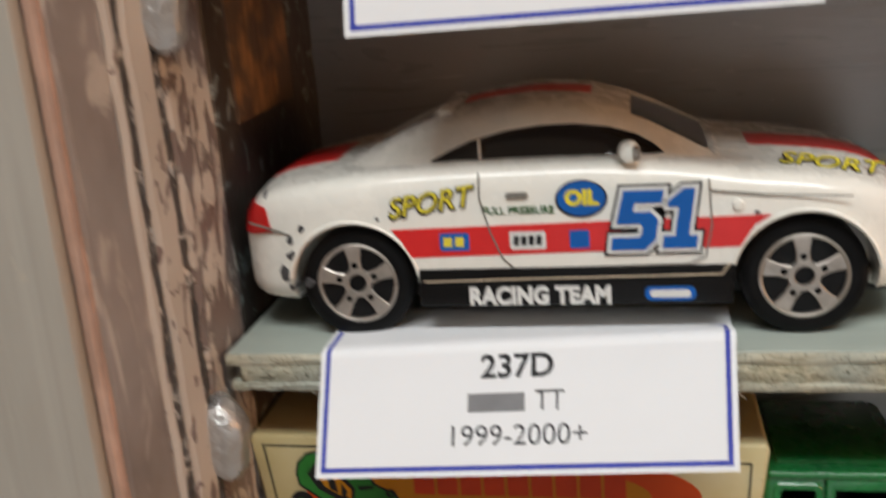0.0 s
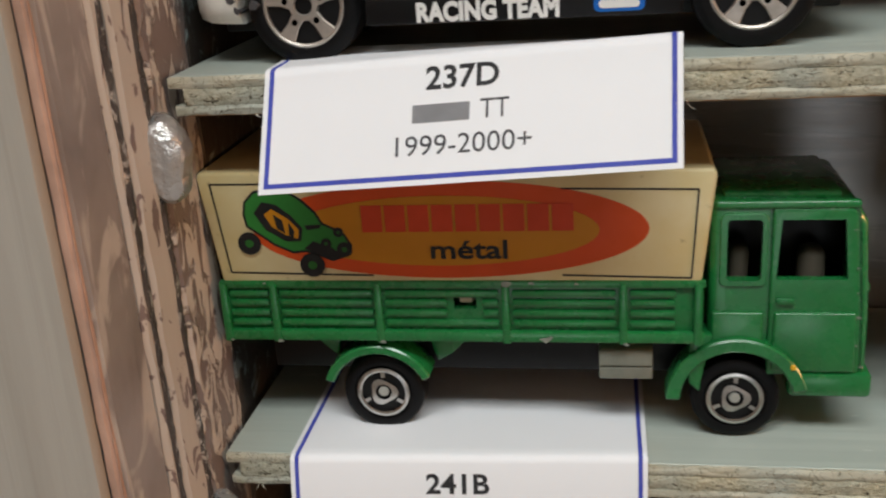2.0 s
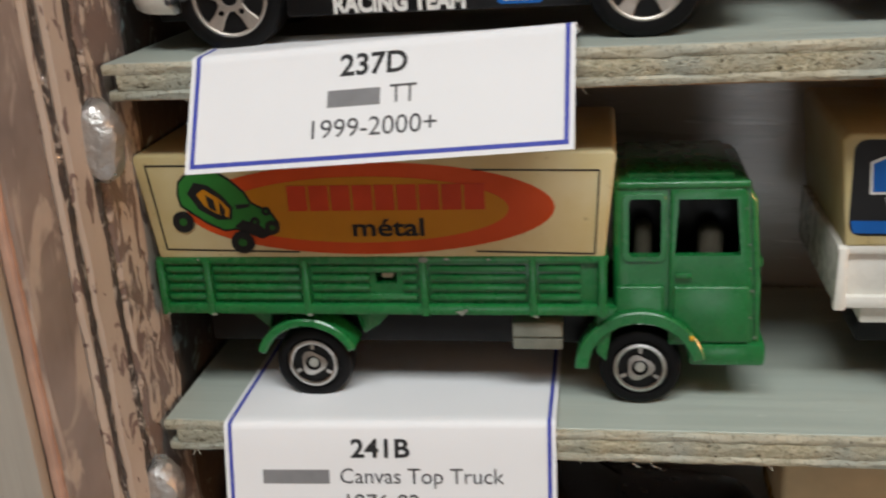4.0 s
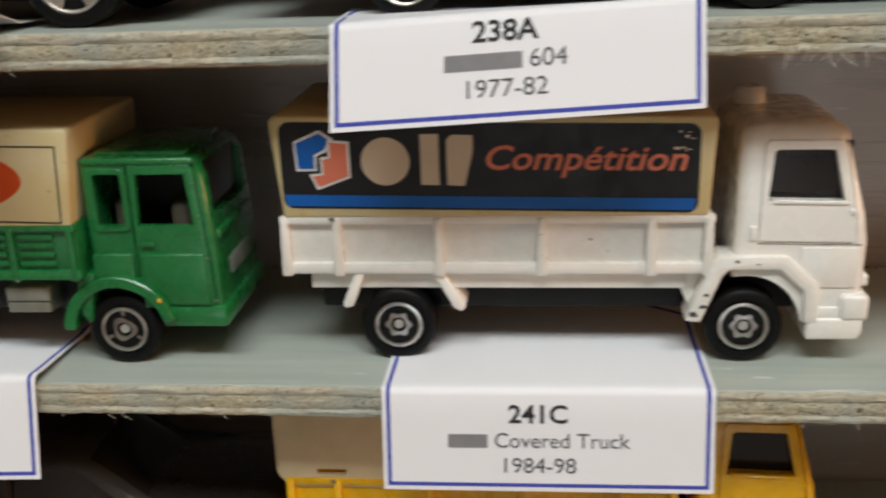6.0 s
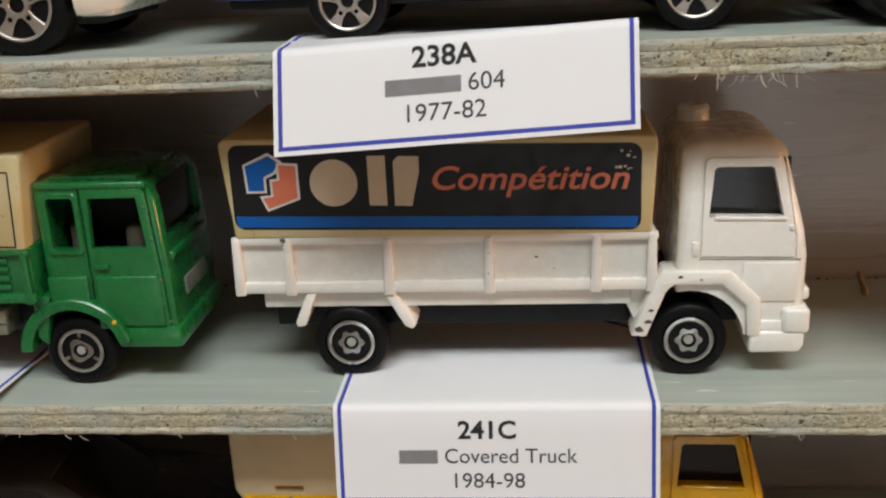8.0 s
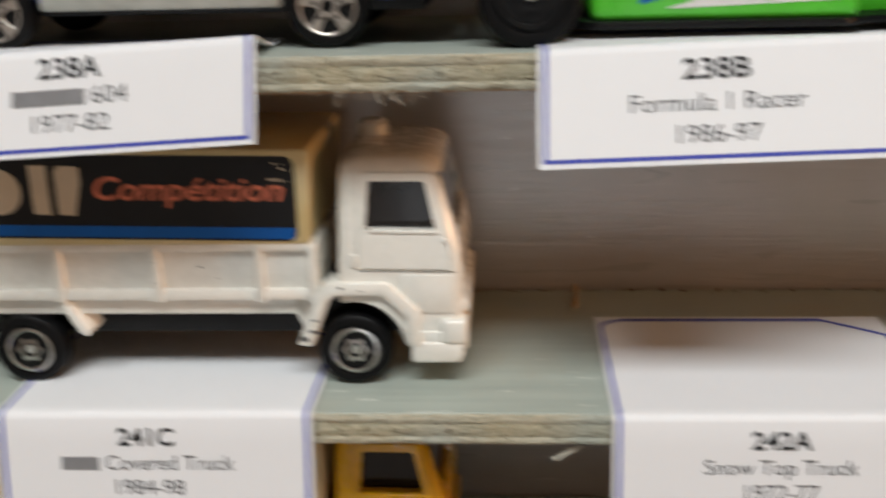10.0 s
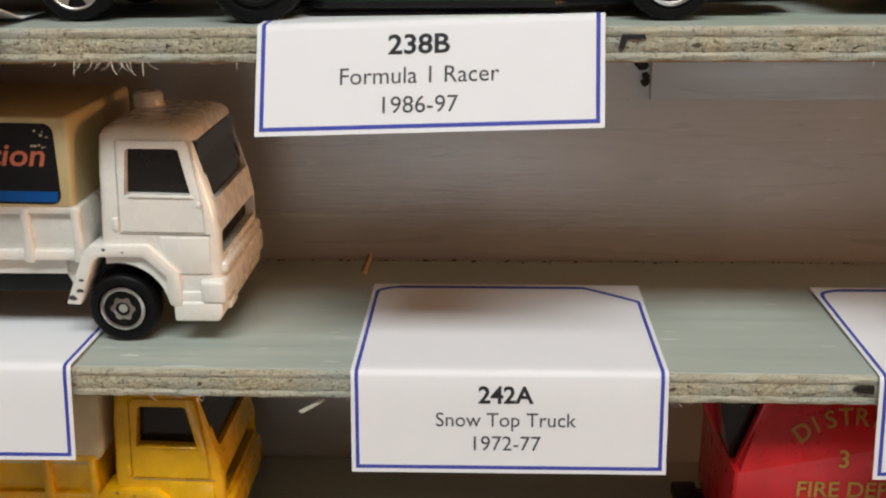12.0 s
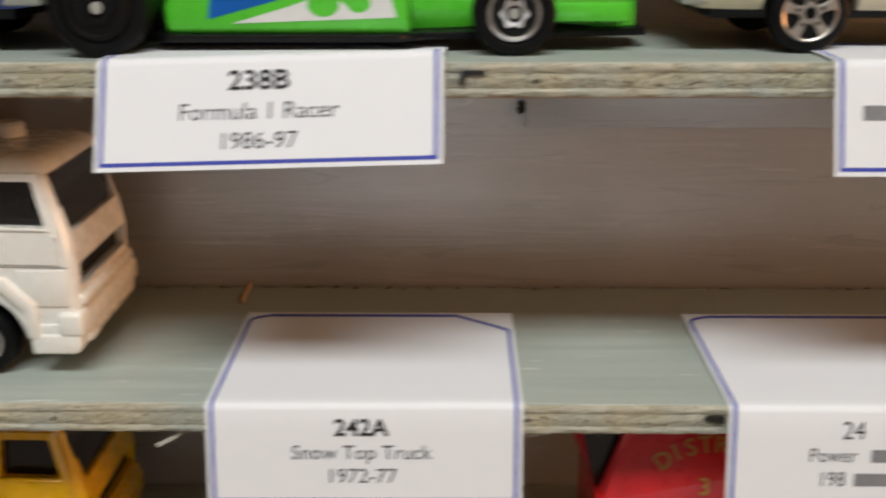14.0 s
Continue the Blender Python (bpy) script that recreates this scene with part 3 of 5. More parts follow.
price_label(254.2, 0, ((3.0, (("text", "24", 3.6, -3.2),)), (6.4, (("text", "Power", 2.8, -5.8), ("bar", 9.0, 2.8, 3.8))), (9.7, (("text", "198", 2.9, -5.8), ("bar", 6.0, 2.8, 0.2)))), "white paper card with blue border on the empty shelf", 2.6, 13.8, 30.8, 0.6, 0.0, 0.0)
price_label(26.6, UP + 47.0, (), "white paper card with blue border on the shelf above", 4.0, 14.0, 12.0, 0.3, 0.6, 0.0)

# ---- paints of the toys ----
WHITE = enamel("white_enamel", (0.86, 0.84, 0.775), (0.16, 0.16, 0.17), 0.79, 0.25, 0.6, 0.015)
GREEN = enamel("green_enamel", (0.011, 0.165, 0.040), (0.30, 0.30, 0.27), 0.77, 0.26, 0.6, 0.12)
YELLOW = enamel("yellow_enamel", (0.86, 0.47, 0.005), (0.25, 0.18, 0.06), 0.76, 0.26, 0.35, 0.08)
RED = enamel("red_enamel", (0.55, 0.012, 0.016), (0.15, 0.05, 0.05), 0.76, 0.3, 0.15, 0.1)
BLUE = enamel("blue_enamel", (0.018, 0.045, 0.30), (0.2, 0.2, 0.22), 0.76, 0.28, 0.6, 0.1)
LIME = enamel("lime_enamel", (0.09, 0.58, 0.03), (0.3, 0.3, 0.25), 0.77, 0.28, 0.5, 0.05)
CREAM = enamel("cream_enamel", (0.70, 0.64, 0.47), (0.2, 0.18, 0.14), 0.76, 0.3, 0.5, 0.08)
BROWN = enamel("dark_brown_enamel", (0.022, 0.018, 0.016), (0.1, 0.09, 0.08), 0.78, 0.3, 0.5, 0.1)
TARP = material("cream_tarp_plastic", tarp_build, 0.42)
IVORY = plastic("ivory_plastic", (0.72, 0.60, 0.38), 0.4, 0.15, 150)
RUBBER = plastic("tyre_plastic", (0.004, 0.004, 0.0045), 0.45, 0.3, 400, 0.15, 0.0, 0.0, 0.18)
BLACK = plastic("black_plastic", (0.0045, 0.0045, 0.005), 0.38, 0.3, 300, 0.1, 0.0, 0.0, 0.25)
GLASS = plastic("smoked_glazing", (0.016, 0.013, 0.012), 0.08, 0.2, 100, 0.02, 0.5)
CHROME = plastic("chrome_rim", (0.62, 0.60, 0.57), 0.2, 0.35, 500, 0.1, 0.0, 1.0)
CHAMPAGNE = plastic("champagne_rim", (0.56, 0.51, 0.46), 0.38, 0.25, 500, 0.1, 0.2, 0.85)
GREYM = plastic("grey_metal", (0.42, 0.42, 0.38), 0.5, 0.25, 300, 0.2)
# pale seat plastic, darkened to carry the shade inside the cab
SEAT = plastic("dimmed_seat", (0.09, 0.078, 0.058), 0.6, 0.2)
D_RED = plastic("red_print", (0.70, 0.025, 0.025), 0.35, 0.1, 400, 0.05, 0.3)
D_ORANGE = plastic("orange_print", (0.62, 0.08, 0.013), 0.4, 0.1, 200)
D_ORANGE2 = plastic("red_orange_print", (0.58, 0.06, 0.015), 0.4, 0.15, 300)
D_AMBER = plastic("amber_print", (0.53, 0.225, 0.010), 0.4, 0.1, 200)
D_YELLOW = plastic("yellow_print", (0.80, 0.68, 0.06), 0.4, 0.1, 300)
D_BLUE = plastic("blue_print", (0.008, 0.115, 0.45), 0.35, 0.1, 300)
D_BLACK = plastic("black_print", (0.015, 0.015, 0.016), 0.35, 0.1, 300)
D_WHITE = plastic("white_print", (0.75, 0.75, 0.73), 0.4, 0.08, 300)
D_SAND = plastic("sand_print", (0.66, 0.55, 0.405), 0.4, 0.08, 300)
D_CORAL = plastic("coral_print", (0.72, 0.21, 0.125), 0.4, 0.08, 300)
D_GREEN = plastic("dark_green_print", (0.022, 0.12, 0.022), 0.4, 0.2, 300)
D_LEAF = plastic("green_print", (0.03, 0.20, 0.035), 0.4, 0.2, 300)
D_GOLD = plastic("gold_print", (0.42, 0.25, 0.06), 0.4, 0.15, 300)
TANK = plastic("dull_grey_metal", (0.24, 0.245, 0.20), 0.5, 0.3, 250, 0.2)
BARE = plastic("bare_metal", (0.11, 0.11, 0.115), 0.4, 0.3, 300, 0.1, 0.0, 0.3)
WORN = plastic("worn_metal", (0.30, 0.32, 0.27), 0.4, 0.3, 300, 0.1, 0.0, 0.4)
SEAM = plastic("seam_shade", (0.20, 0.19, 0.17), 0.6, 0.2)
LAMP_RED = plastic("red_lamp", (0.62, 0.02, 0.02), 0.15, 0.2, 300, 0.05, 0.5)
AMBER = plastic("amber_chip", (0.75, 0.42, 0.03), 0.3, 0.2)


# ---- shared parts of the toys ----
def plate(points, y, material, name, parent, thick=0.07, label=""):
    """A thin printed shape on a side that faces -y."""
    return part(name, prism(points, y - thick, y, "xz"), material, parent, label)


def oval(cx, cz, rx, rz, n=40):
    return [(cx + rx * math.cos(2 * math.pi * k / n), cz + rz * math.sin(2 * math.pi * k / n)) for k in range(n)]


def printed(text, cx, y, cz, size, material, parent, name="lettering", bold=0.0, lean=0.0, wide=1.0, rise=0.0, spacing=1.0):
    bm = lettering(text, size, bold, lean, 0.03, wide, spacing)
    bmesh.ops.rotate(bm, cent=(0, 0, 0), matrix=Matrix.Rotation(radians(-rise), 3, "Y"), verts=bm.verts)
    return part(name, moved(bm, cx, y, cz), material, parent)


def grown(shapes, by, thick=0.03):
    """Flat polygons in the xz plane, facing -y, with their outlines moved outwards."""
    data = bpy.data.curves.new("outline", "CURVE")
    data.dimensions, data.fill_mode, data.offset, data.extrude = "2D", "BOTH", by, thick
    for pts in shapes:
        path = data.splines.new("POLY")
        path.points.add(len(pts) - 1)
        for p, (u, v) in zip(path.points, pts):
            p.co = (u, v, 0, 1)
        path.use_cyclic_u = True
    ob = new("outline", data)
    made = bpy.data.meshes.new_from_object(ob.evaluated_get(bpy.context.evaluated_depsgraph_get()))
    bm = bmesh.new()
    bm.from_mesh(made)
    bpy.data.objects.remove(ob)
    bpy.data.curves.remove(data)
    bpy.data.meshes.remove(made)
    for v in bm.verts:
        v.co = (v.co.x, -v.co.z, v.co.y)
    return bm


def line(points, y, width, material, parent, name="seam", thick=0.06, closed=False):
    """A thin line on a side that faces -y."""
    bms = []
    seq = list(points) + ([points[0]] if closed else [])
    for (ax, az), (bx, bz) in zip(seq, seq[1:]):
        d = math.hypot(bx - ax, bz - az)
        nx, nz = -(bz - az) / d * width / 2, (bx - ax) / d * width / 2
        bms.append(prism([(ax + nx, az + nz), (bx + nx, bz + nz), (bx - nx, bz - nz), (ax - nx, az - nz)], y - thick, y, "xz"))
    return part(name, joined(*bms), material, parent)



def wheel(parent, x, y, z, r, width, style, rim_material, side=-1):
    """A wheel whose outer face lies at y; side -1 faces the front of the shelf."""
    f = 1 if side < 0 else -1
    w = part("wheel", turned([(0.0, f * width * 0.5), (r * 0.45, f * width * 0.5), (r * 0.45, f * (width - 0.2)), (0.0, f * (width - 0.2))], x, y, z, 24), BLACK, parent)
    prof = [(r * 0.70, f * 0.55), (r * 0.72, f * 0.12), (r * 0.80, 0.0), (r * 0.91, f * 0.10), (r * 0.975, f * 0.35), (r, f * 0.75), (r, f * (width - 0.7)), (r * 0.96, f * (width - 0.25)), (r * 0.85, f * width), (r * 0.40, f * width), (r * 0.40, f * 0.6)]
    part("tyre", turned(prof, x, y, z, 48, cap=False), RUBBER, w, "black plastic tyre")
    part("rim_back", turned([(0.0, f * 0.58), (r * 0.72, f * 0.58), (r * 0.72, f * 0.8), (0.0, f * 0.8)], x, y, z, 32), BLACK, w)
    pieces = []
    if style == "spokes":
        pieces.append(turned([(r * 0.645, f * 0.5), (r * 0.65, f * 0.16), (r * 0.685, f * 0.05), (r * 0.72, f * 0.16), (r * 0.725, f * 0.6)], x, y, z, 48, cap=False))
        for k in range(5):
            a = radians(90 + 72 * k + 4)
            c, s = math.cos(a), math.sin(a)
            pts = [(r * 0.17, -0.12 * r), (r * 0.40, -0.105 * r), (r * 0.66, -0.155 * r), (r * 0.66, 0.155 * r), (r * 0.40, 0.105 * r), (r * 0.17, 0.12 * r)]
            p = [(x + u * c - v * s, z + u * s + v * c) for u, v in pts]
            pieces.append(prism(p, y + f * 0.14, y + f * 0.55, "xz", 0.12, 1))
            part("nut", turned([(r * 0.055, f * 0.1), (0.0, f * 0.1)], x + c * r * 0.33, y, z + s * r * 0.33, 8), BLACK, w)
        pieces.append(turned([(r * 0.15, f * 0.3), (r * 0.17, f * 0.08), (r * 0.25, f * 0.08), (r * 0.27, f * 0.5)], x, y, z, 24, cap=False))
    else:
        pieces.append(turned([(r * 0.535, f * 0.5), (r * 0.54, f * 0.12), (r * 0.58, f * 0.02), (r * 0.645, f * 0.06), (r * 0.67, f * 0.3)], x, y, z, 48, cap=False))
        lobes = 3 if style == "star" else 6
        outer, inner = [], []
        for k in range(48):
            a = 2 * math.pi * k / 48
            bulge = 0.325 + 0.04 * math.cos(lobes * a)
            outer.append((x + r * bulge * math.cos(a), z + r * bulge * math.sin(a)))
            inner.append((x + r * 0.20 * math.cos(a), z + r * 0.20 * math.sin(a)))
        ring = bmesh.new()
        vo = [[ring.verts.new((u, y + f * d, v)) for u, v in pts] for pts, d in ((outer, 0.5), (outer, 0.14), (inner, 0.12), (inner, 0.5))]
        for p, q in zip(vo, vo[1:]):
            for k in range(48):
                ring.faces.new((p[k], p[(k + 1) % 48], q[(k + 1) % 48], q[k]))
        pieces.append(ring)
        for k in range(lobes if lobes == 3 else 0):
            a = 2 * math.pi * (k + 0.5) / lobes + (0.5 if lobes == 3 else 0)
            c, s = math.cos(a), math.sin(a)
            p = [(x + u * c - v * s, z + u * s + v * c) for u, v in ((0.38 * r, -0.045 * r), (0.56 * r, -0.055 * r), (0.56 * r, 0.055 * r), (0.38 * r, 0.045 * r))]
            pieces.append(prism(p, y + f * 0.2, y + f * 0.5, "xz"))
        part("hub_pin", turned([(r * 0.13, f * 0.5), (r * 0.12, f * 0.2), (0.0, f * 0.12)], x, y, z, 16), GREYM, w)
    part("rim", joined(*pieces), rim_material, w, "worn metal rim")
    return w


def axle_set(parent, spots, y_near, y_far, z, r, width, style, rim_material):
    for x in spots:
        wheel(parent, x, y_near, z, r, width, style, rim_material, -1)
        wheel(parent, x, y_far, z, r, width, style, rim_material, 1)
        part("axle", turned([(0.45, 1.0), (0.45, y_far - y_near - 1.0)], x, y_near, z, 10), GREYM, parent)


def cylinder_y(x, z, r, y0, y1, n=40):
    return turned([(r, 0.0), (r, y1 - y0)], x, y0, z, n)


def arch_ring(x, z, r0, r1, a0, a1, y0, y1, n=18, bevel=0.2):
    pts = [(x + r1 * math.cos(radians(a0 + (a1 - a0) * k / n)), z + r1 * math.sin(radians(a0 + (a1 - a0) * k / n))) for k in range(n + 1)]
    pts += [(x + r0 * math.cos(radians(a1 + (a0 - a1) * k / n)), z + r0 * math.sin(radians(a1 + (a0 - a1) * k / n))) for k in range(n + 1)]
    return prism(pts, y0, y1, "xz", bevel, 1)


def loft(stations, ring):
    """Skins cross-sections: ring(station) gives (y, z) points for each x."""
    bm = bmesh.new()
    rows = [[bm.verts.new((s[0], y, z)) for y, z in ring(s)] for s in stations]
    n = len(rows[0])
    for p, q in zip(rows, rows[1:]):
        for i in range(n):
            bm.faces.new((p[i], p[(i + 1) % n], q[(i + 1) % n], q[i]))
    bm.faces.new(rows[0]), bm.faces.new(rows[-1])
    bmesh.ops.recalc_face_normals(bm, faces=bm.faces)
    return bm


def spline(keys, step):
    """Smoothly filled-in rows between keyed rows (Catmull-Rom over x)."""
    keys = np.array(keys, float)
    out = []
    for i in range(len(keys) - 1):
        p0, p1, p2, p3 = keys[max(0, i - 1)], keys[i], keys[i + 1], keys[min(len(keys) - 1, i + 2)]
        n = max(1, int(round((p2[0] - p1[0]) / step)))
        for k in range(n):
            f = k / n
            d = p2[0] - p1[0]
            m1 = (p2 - p0) / max(p2[0] - p0[0], 1e-6) * d
            m2 = (p3 - p1) / max(p3[0] - p1[0], 1e-6) * d
            row = (2 * f**3 - 3 * f**2 + 1) * p1 + (f**3 - 2 * f**2 + f) * m1 + (-2 * f**3 + 3 * f**2) * p2 + (f**3 - f**2) * m2
            row[0] = p1[0] + d * f
            out.append(tuple(row))
    out.append(tuple(keys[-1]))
    return out


def body_ring(mid, low=4.0):
    """A car body's cross-section: station is x, half width, shoulder height, centre height, lower edge."""
    def ring(s):
        _, hw, zb, zt, zl = s[:5]
        near = [(hw * 0.93, zl), (hw * 0.985, zl + 1.0), (hw, zl + 2.2), (hw, (zl + zb) / 2), (hw * 0.995, zb - 3.0), (hw * 0.975, zb - 1.5), (hw * 0.93, zb - 0.55), (hw * 0.85, zb - 0.05), (hw * 0.55, zt - (zt - zb) * 0.25), (hw * 0.2, zt)]
        return [(mid - u, v) for u, v in near] + [(mid + u, v) for u, v in near[::-1]]
    return ring


def cabin_ring(mid, base):
    """A car's glasshouse: station is x, half width at the base, half width above, height."""
    def ring(s):
        _, hb, ht, zt = s[:4]
        b = base - 1.6
        h = zt - b
        near = [(hb, b), (hb - (hb - ht) * 0.45, b + h * 0.45), (hb - (hb - ht) * 0.85, b + h * 0.80), (ht * 0.88, b + h * 0.94), (ht * 0.6, b + h * 0.985), (ht * 0.2, zt)]
        return [(mid - u, v) for u, v in near] + [(mid + u, v) for u, v in near[::-1]]
    return ring


# ---- white racing coupe on the upper shelf ----
def racing_coupe():
    car = plan_thing("toy_coupe", 24.5, 19.0, UP, "white die-cast racing coupe with red stripe and number 51", "toy car", "toy vehicles")
    mid = 19.0
    keys = [(-11.3, 9.5, 12.0, 12.6, 5.4), (-10.7, 11.6, 14.2, 14.9, 4.9), (-9.0, 13.2, 15.9, 16.5, 4.6), (-6.0, 14.2, 16.8, 17.4, 4.5), (0.0, 14.9, 17.8, 18.2, 4.4), (8.0, 15.0, 18.6, 18.9, 4.2), (25.0, 15.0, 18.9, 19.1, 4.2),
            (36.0, 15.0, 18.3, 18.6, 4.3), (42.0, 15.0, 17.3, 17.7, 4.4), (48.0, 14.9, 16.7, 17.2, 4.5), (54.0, 14.2, 15.4, 16.2, 4.6), (57.5, 12.9, 13.8, 14.6, 4.8), (59.6, 11.0, 11.6, 12.2, 5.2), (60.8, 8.6, 9.0, 9.6, 5.8)]
    body = loft(spline(keys, 1.6), body_ring(mid))
    body = carved(body, cylinder_y(1.9, 6.1, 7.1, 0, 9.5), cylinder_y(47.9, 6.1, 7.1, 0, 9.5), cylinder_y(1.9, 6.1, 7.1, 28.5, 38), cylinder_y(47.9, 6.1, 7.1, 28.5, 38))
    part("body", body, WHITE, car, "glossy white paint chipped at the edges", 40)
    house = [(-1.5, 9.0, 6.0, 17.5), (3.0, 12.6, 8.3, 19.4), (8.0, 13.0, 9.2, 21.7), (13.0, 13.1, 9.7, 23.3), (18.0, 13.1, 10.0, 24.1), (22.0, 13.1, 10.0, 24.3), (27.0, 13.1, 9.9, 23.8), (31.0, 13.1, 9.5, 22.6), (36.0, 12.9, 9.0, 20.3), (41.5, 11.5, 8.0, 17.2)]
    shell = loft(spline(house, 1.5), cabin_ring(mid, 18.8))
    side = [(10.3, 18.75), (34.6, 18.7), (33.4, 19.7), (31.6, 20.7), (29.0, 21.5), (25.5, 22.0), (22.0, 22.0), (18.5, 21.6), (15.0, 20.8), (12.5, 19.8)]
    shell = carved(shell, prism(side, 0, 38, "xz"), prism([(31.2, 11.2), (42.5, 9.5), (42.5, 28.5), (31.2, 26.8)], 18.2, 30, "xy"), prism([(1.5, 15.5), (9.5, 14.5), (9.5, 24.5), (1.5, 23.5)], 18.6, 30, "xy"))
    part("roof", shell, WHITE, car, "arched white roof with chipped edges", 40)
    inner = [(x, hb - 0.45, ht - 0.35, zt - 0.35) for x, hb, ht, zt in house]
    part("glazing", loft(spline(inner, 1.5), cabin_ring(mid, 18.8)), GLASS, car, "dark smoked glazing", 50)
    part("window_bar", box(15.75, 15.95, 6.6, 7.3, 18.6, 21.0), WHITE, car)
    # red stripe over boot, roof and bonnet
    def ribbon(rows, half):
        bm = bmesh.new()
        vs = [[bm.verts.new((x, mid + s, z)) for s, z in ((-half, zz), (half, zz), (half, zz - 0.5), (-half, zz - 0.5))] for x, zz in rows]
        for p, q in zip(vs, vs[1:]):
            for i in range(4):
                bm.faces.new((p[i], p[(i + 1) % 4], q[(i + 1) % 4], q[i]))
        bm.faces.new(vs[0]), bm.faces.new(vs[-1])
        return bm
    tops = spline([(k[0], k[3]) for k in keys], 1.5)
    roofs = spline([(k[0], k[3]) for k in house], 1.5)
    part("boot_stripe", ribbon([(x, z + 0.02) for x, z in tops if -10.9 < x < -1.0], 5.0), D_RED, car, "red painted stripe")
    part("roof_stripe", ribbon([(x, z + 0.06) for x, z in roofs if 12.5 < x < 28], 2.4), D_RED, car, "red painted stripe")
    part("bonnet_stripe", ribbon([(x, z + 0.02) for x, z in tops if 42.5 < x < 58.5], 3.2), D_RED, car, "red painted stripe")
    # side prints
    plate([(6.4, 12.4), (44.6, 13.0), (43.0, 12.0), (41.6, 9.8), (8.3, 9.3), (7.4, 11.2)], 4.0, D_RED, "red_band", car)
    part("sill", joined(box(8.9, 41.0, 3.55, 5.0, 3.9, 6.6, 0.35), box(9.0, 41.2, 3.75, 5.0, 6.0, 8.0, 0.2)), BLACK, car, "black sill with white lettering")
    printed("RACING TEAM", 21.6, 3.5, 5.0, 2.6, D_WHITE, car, "sill_lettering", 0.13, 0.0, 0.84, 0.0, 1.03)
    plate(rounded(32.3, 37.3, 4.4, 5.9, 0.6), 3.52, D_BLUE, "sill_badge", car, 0.05)
    plate(rounded(32.8, 36.8, 4.75, 5.55, 0.35), 3.46, D_WHITE, "sill_badge", car, 0.05)
    five = [(0.12, 1.0), (1.0, 1.0), (0.98, 0.79), (0.40, 0.79), (0.38, 0.64), (0.76, 0.64), (0.96, 0.50), (0.96, 0.16), (0.76, 0.0), (0.0, 0.0), (0.0, 0.21), (0.58, 0.21), (0.64, 0.27), (0.64, 0.39), (0.58, 0.44), (0.05, 0.44)]
    one = [(0.05, 0.80), (0.42, 1.0), (0.74, 1.0), (0.74, 0.21), (1.0, 0.21), (1.0, 0.0), (0.05, 0.0), (0.05, 0.21), (0.36, 0.21), (0.36, 0.70), (0.05, 0.70)]
    digits = [[(x0 + u * w + 0.13 * (v - 0.5) * 6.3, 9.75 + v * 6.1 + 0.02 * (x0 - 29)) for u, v in shape] for shape, x0, w in ((five, 29.4, 4.5), (one, 34.3, 3.5))]
    for by, yy, mat, name in ((0.62, 3.83, D_BLACK, "number_outline"), (0.40, 3.76, D_WHITE, "number_outline"), (0.0, 3.68, D_BLUE, "number")):
        part(name, moved(joined(*[grown([d], by) for d in digits]), 0, yy, 0), mat, car)
    line([(9.6, 6.75), (18.0, 6.9), (39.8, 7.1), (40.6, 8.2)], 3.56, 0.16, D_SAND, car, "sill_line", 0.04)
    printed("SPORT", 10.5, 3.93, 15.05, 3.0, D_BLACK, car, "print", 0.15, 0.35, 0.98, 8.0)
    printed("SPORT", 10.5, 3.86, 15.15, 3.0, D_YELLOW, car, "print", 0.0, 0.35, 0.98, 8.0)
    printed("FULL PRESSURE", 19.8, 3.95, 14.1, 1.1, D_GREEN, car, "print", 0.02, 0.0, 0.98)
    plate(oval(26.2, 15.15, 2.6, 1.95), 3.97, D_BLACK, "oval_badge", car)
    plate(oval(26.2, 15.2, 2.4, 1.75), 3.89, D_BLUE, "oval_badge", car, 0.03)
    printed("OIL", 26.2, 3.84, 15.2, 2.1, D_YELLOW, car, "print", 0.12)
    for x0, x1, bg, fg, n in ((11.5, 14.6, D_BLUE, D_YELLOW, 2), (18.8, 22.5, D_WHITE, D_BLACK, 4), (24.9, 26.9, D_BLUE, D_WHITE, 0)):
        plate(rounded(x0, x1, 10.0, 11.9, 0.25), 3.92, bg, "badge", car, 0.05)
        for k in range(n):
            w = (x1 - x0 - 0.6) / n
            plate([(x0 + 0.35 + k * w, 10.45), (x0 + 0.35 + (k + 0.7) * w, 10.45), (x0 + 0.45 + (k + 0.7) * w, 11.45), (x0 + 0.45 + k * w, 11.45)], 3.86, fg, "badge_bar", car, 0.03)
    line([(16.0, 18.2), (15.9, 15.5), (16.8, 12.0), (18.0, 9.0), (19.2, 7.9), (36.8, 8.1), (38.3, 8.9), (38.9, 12.0), (38.6, 16.8)], 3.92, 0.16, SEAM, car, "door_seam", 0.04)
    line([(-9.3, 13.4), (-4.0, 11.6)], 4.9, 0.14, SEAM, car, "bumper_seam", 0.3)
    line([(38.6, 15.6), (44.0, 15.0), (52.0, 14.6)], 4.05, 0.14, SEAM, car, "bonnet_seam", 0.1)
    part("door_handle", prism(rounded(18.6, 20.9, 15.4, 16.0, 0.28), 3.75, 4.1, "xz", 0.08, 1), SEAM, car)
    part("side_lamp", turned([(0.0, -0.3), (0.5, -0.2), (0.62, 0.1), (0.62, 0.4)], 41.4, 4.0, 14.0, 14), WHITE, car)
    mirror = part("mirror", moved(turned([(0.0, -1.3), (0.8, -1.1), (1.15, -0.3), (1.15, 0.6), (0.5, 1.4), (0.0, 1.5)], 0, 0, 0, 16), 31.0, 5.2, 19.4), WHITE, car)
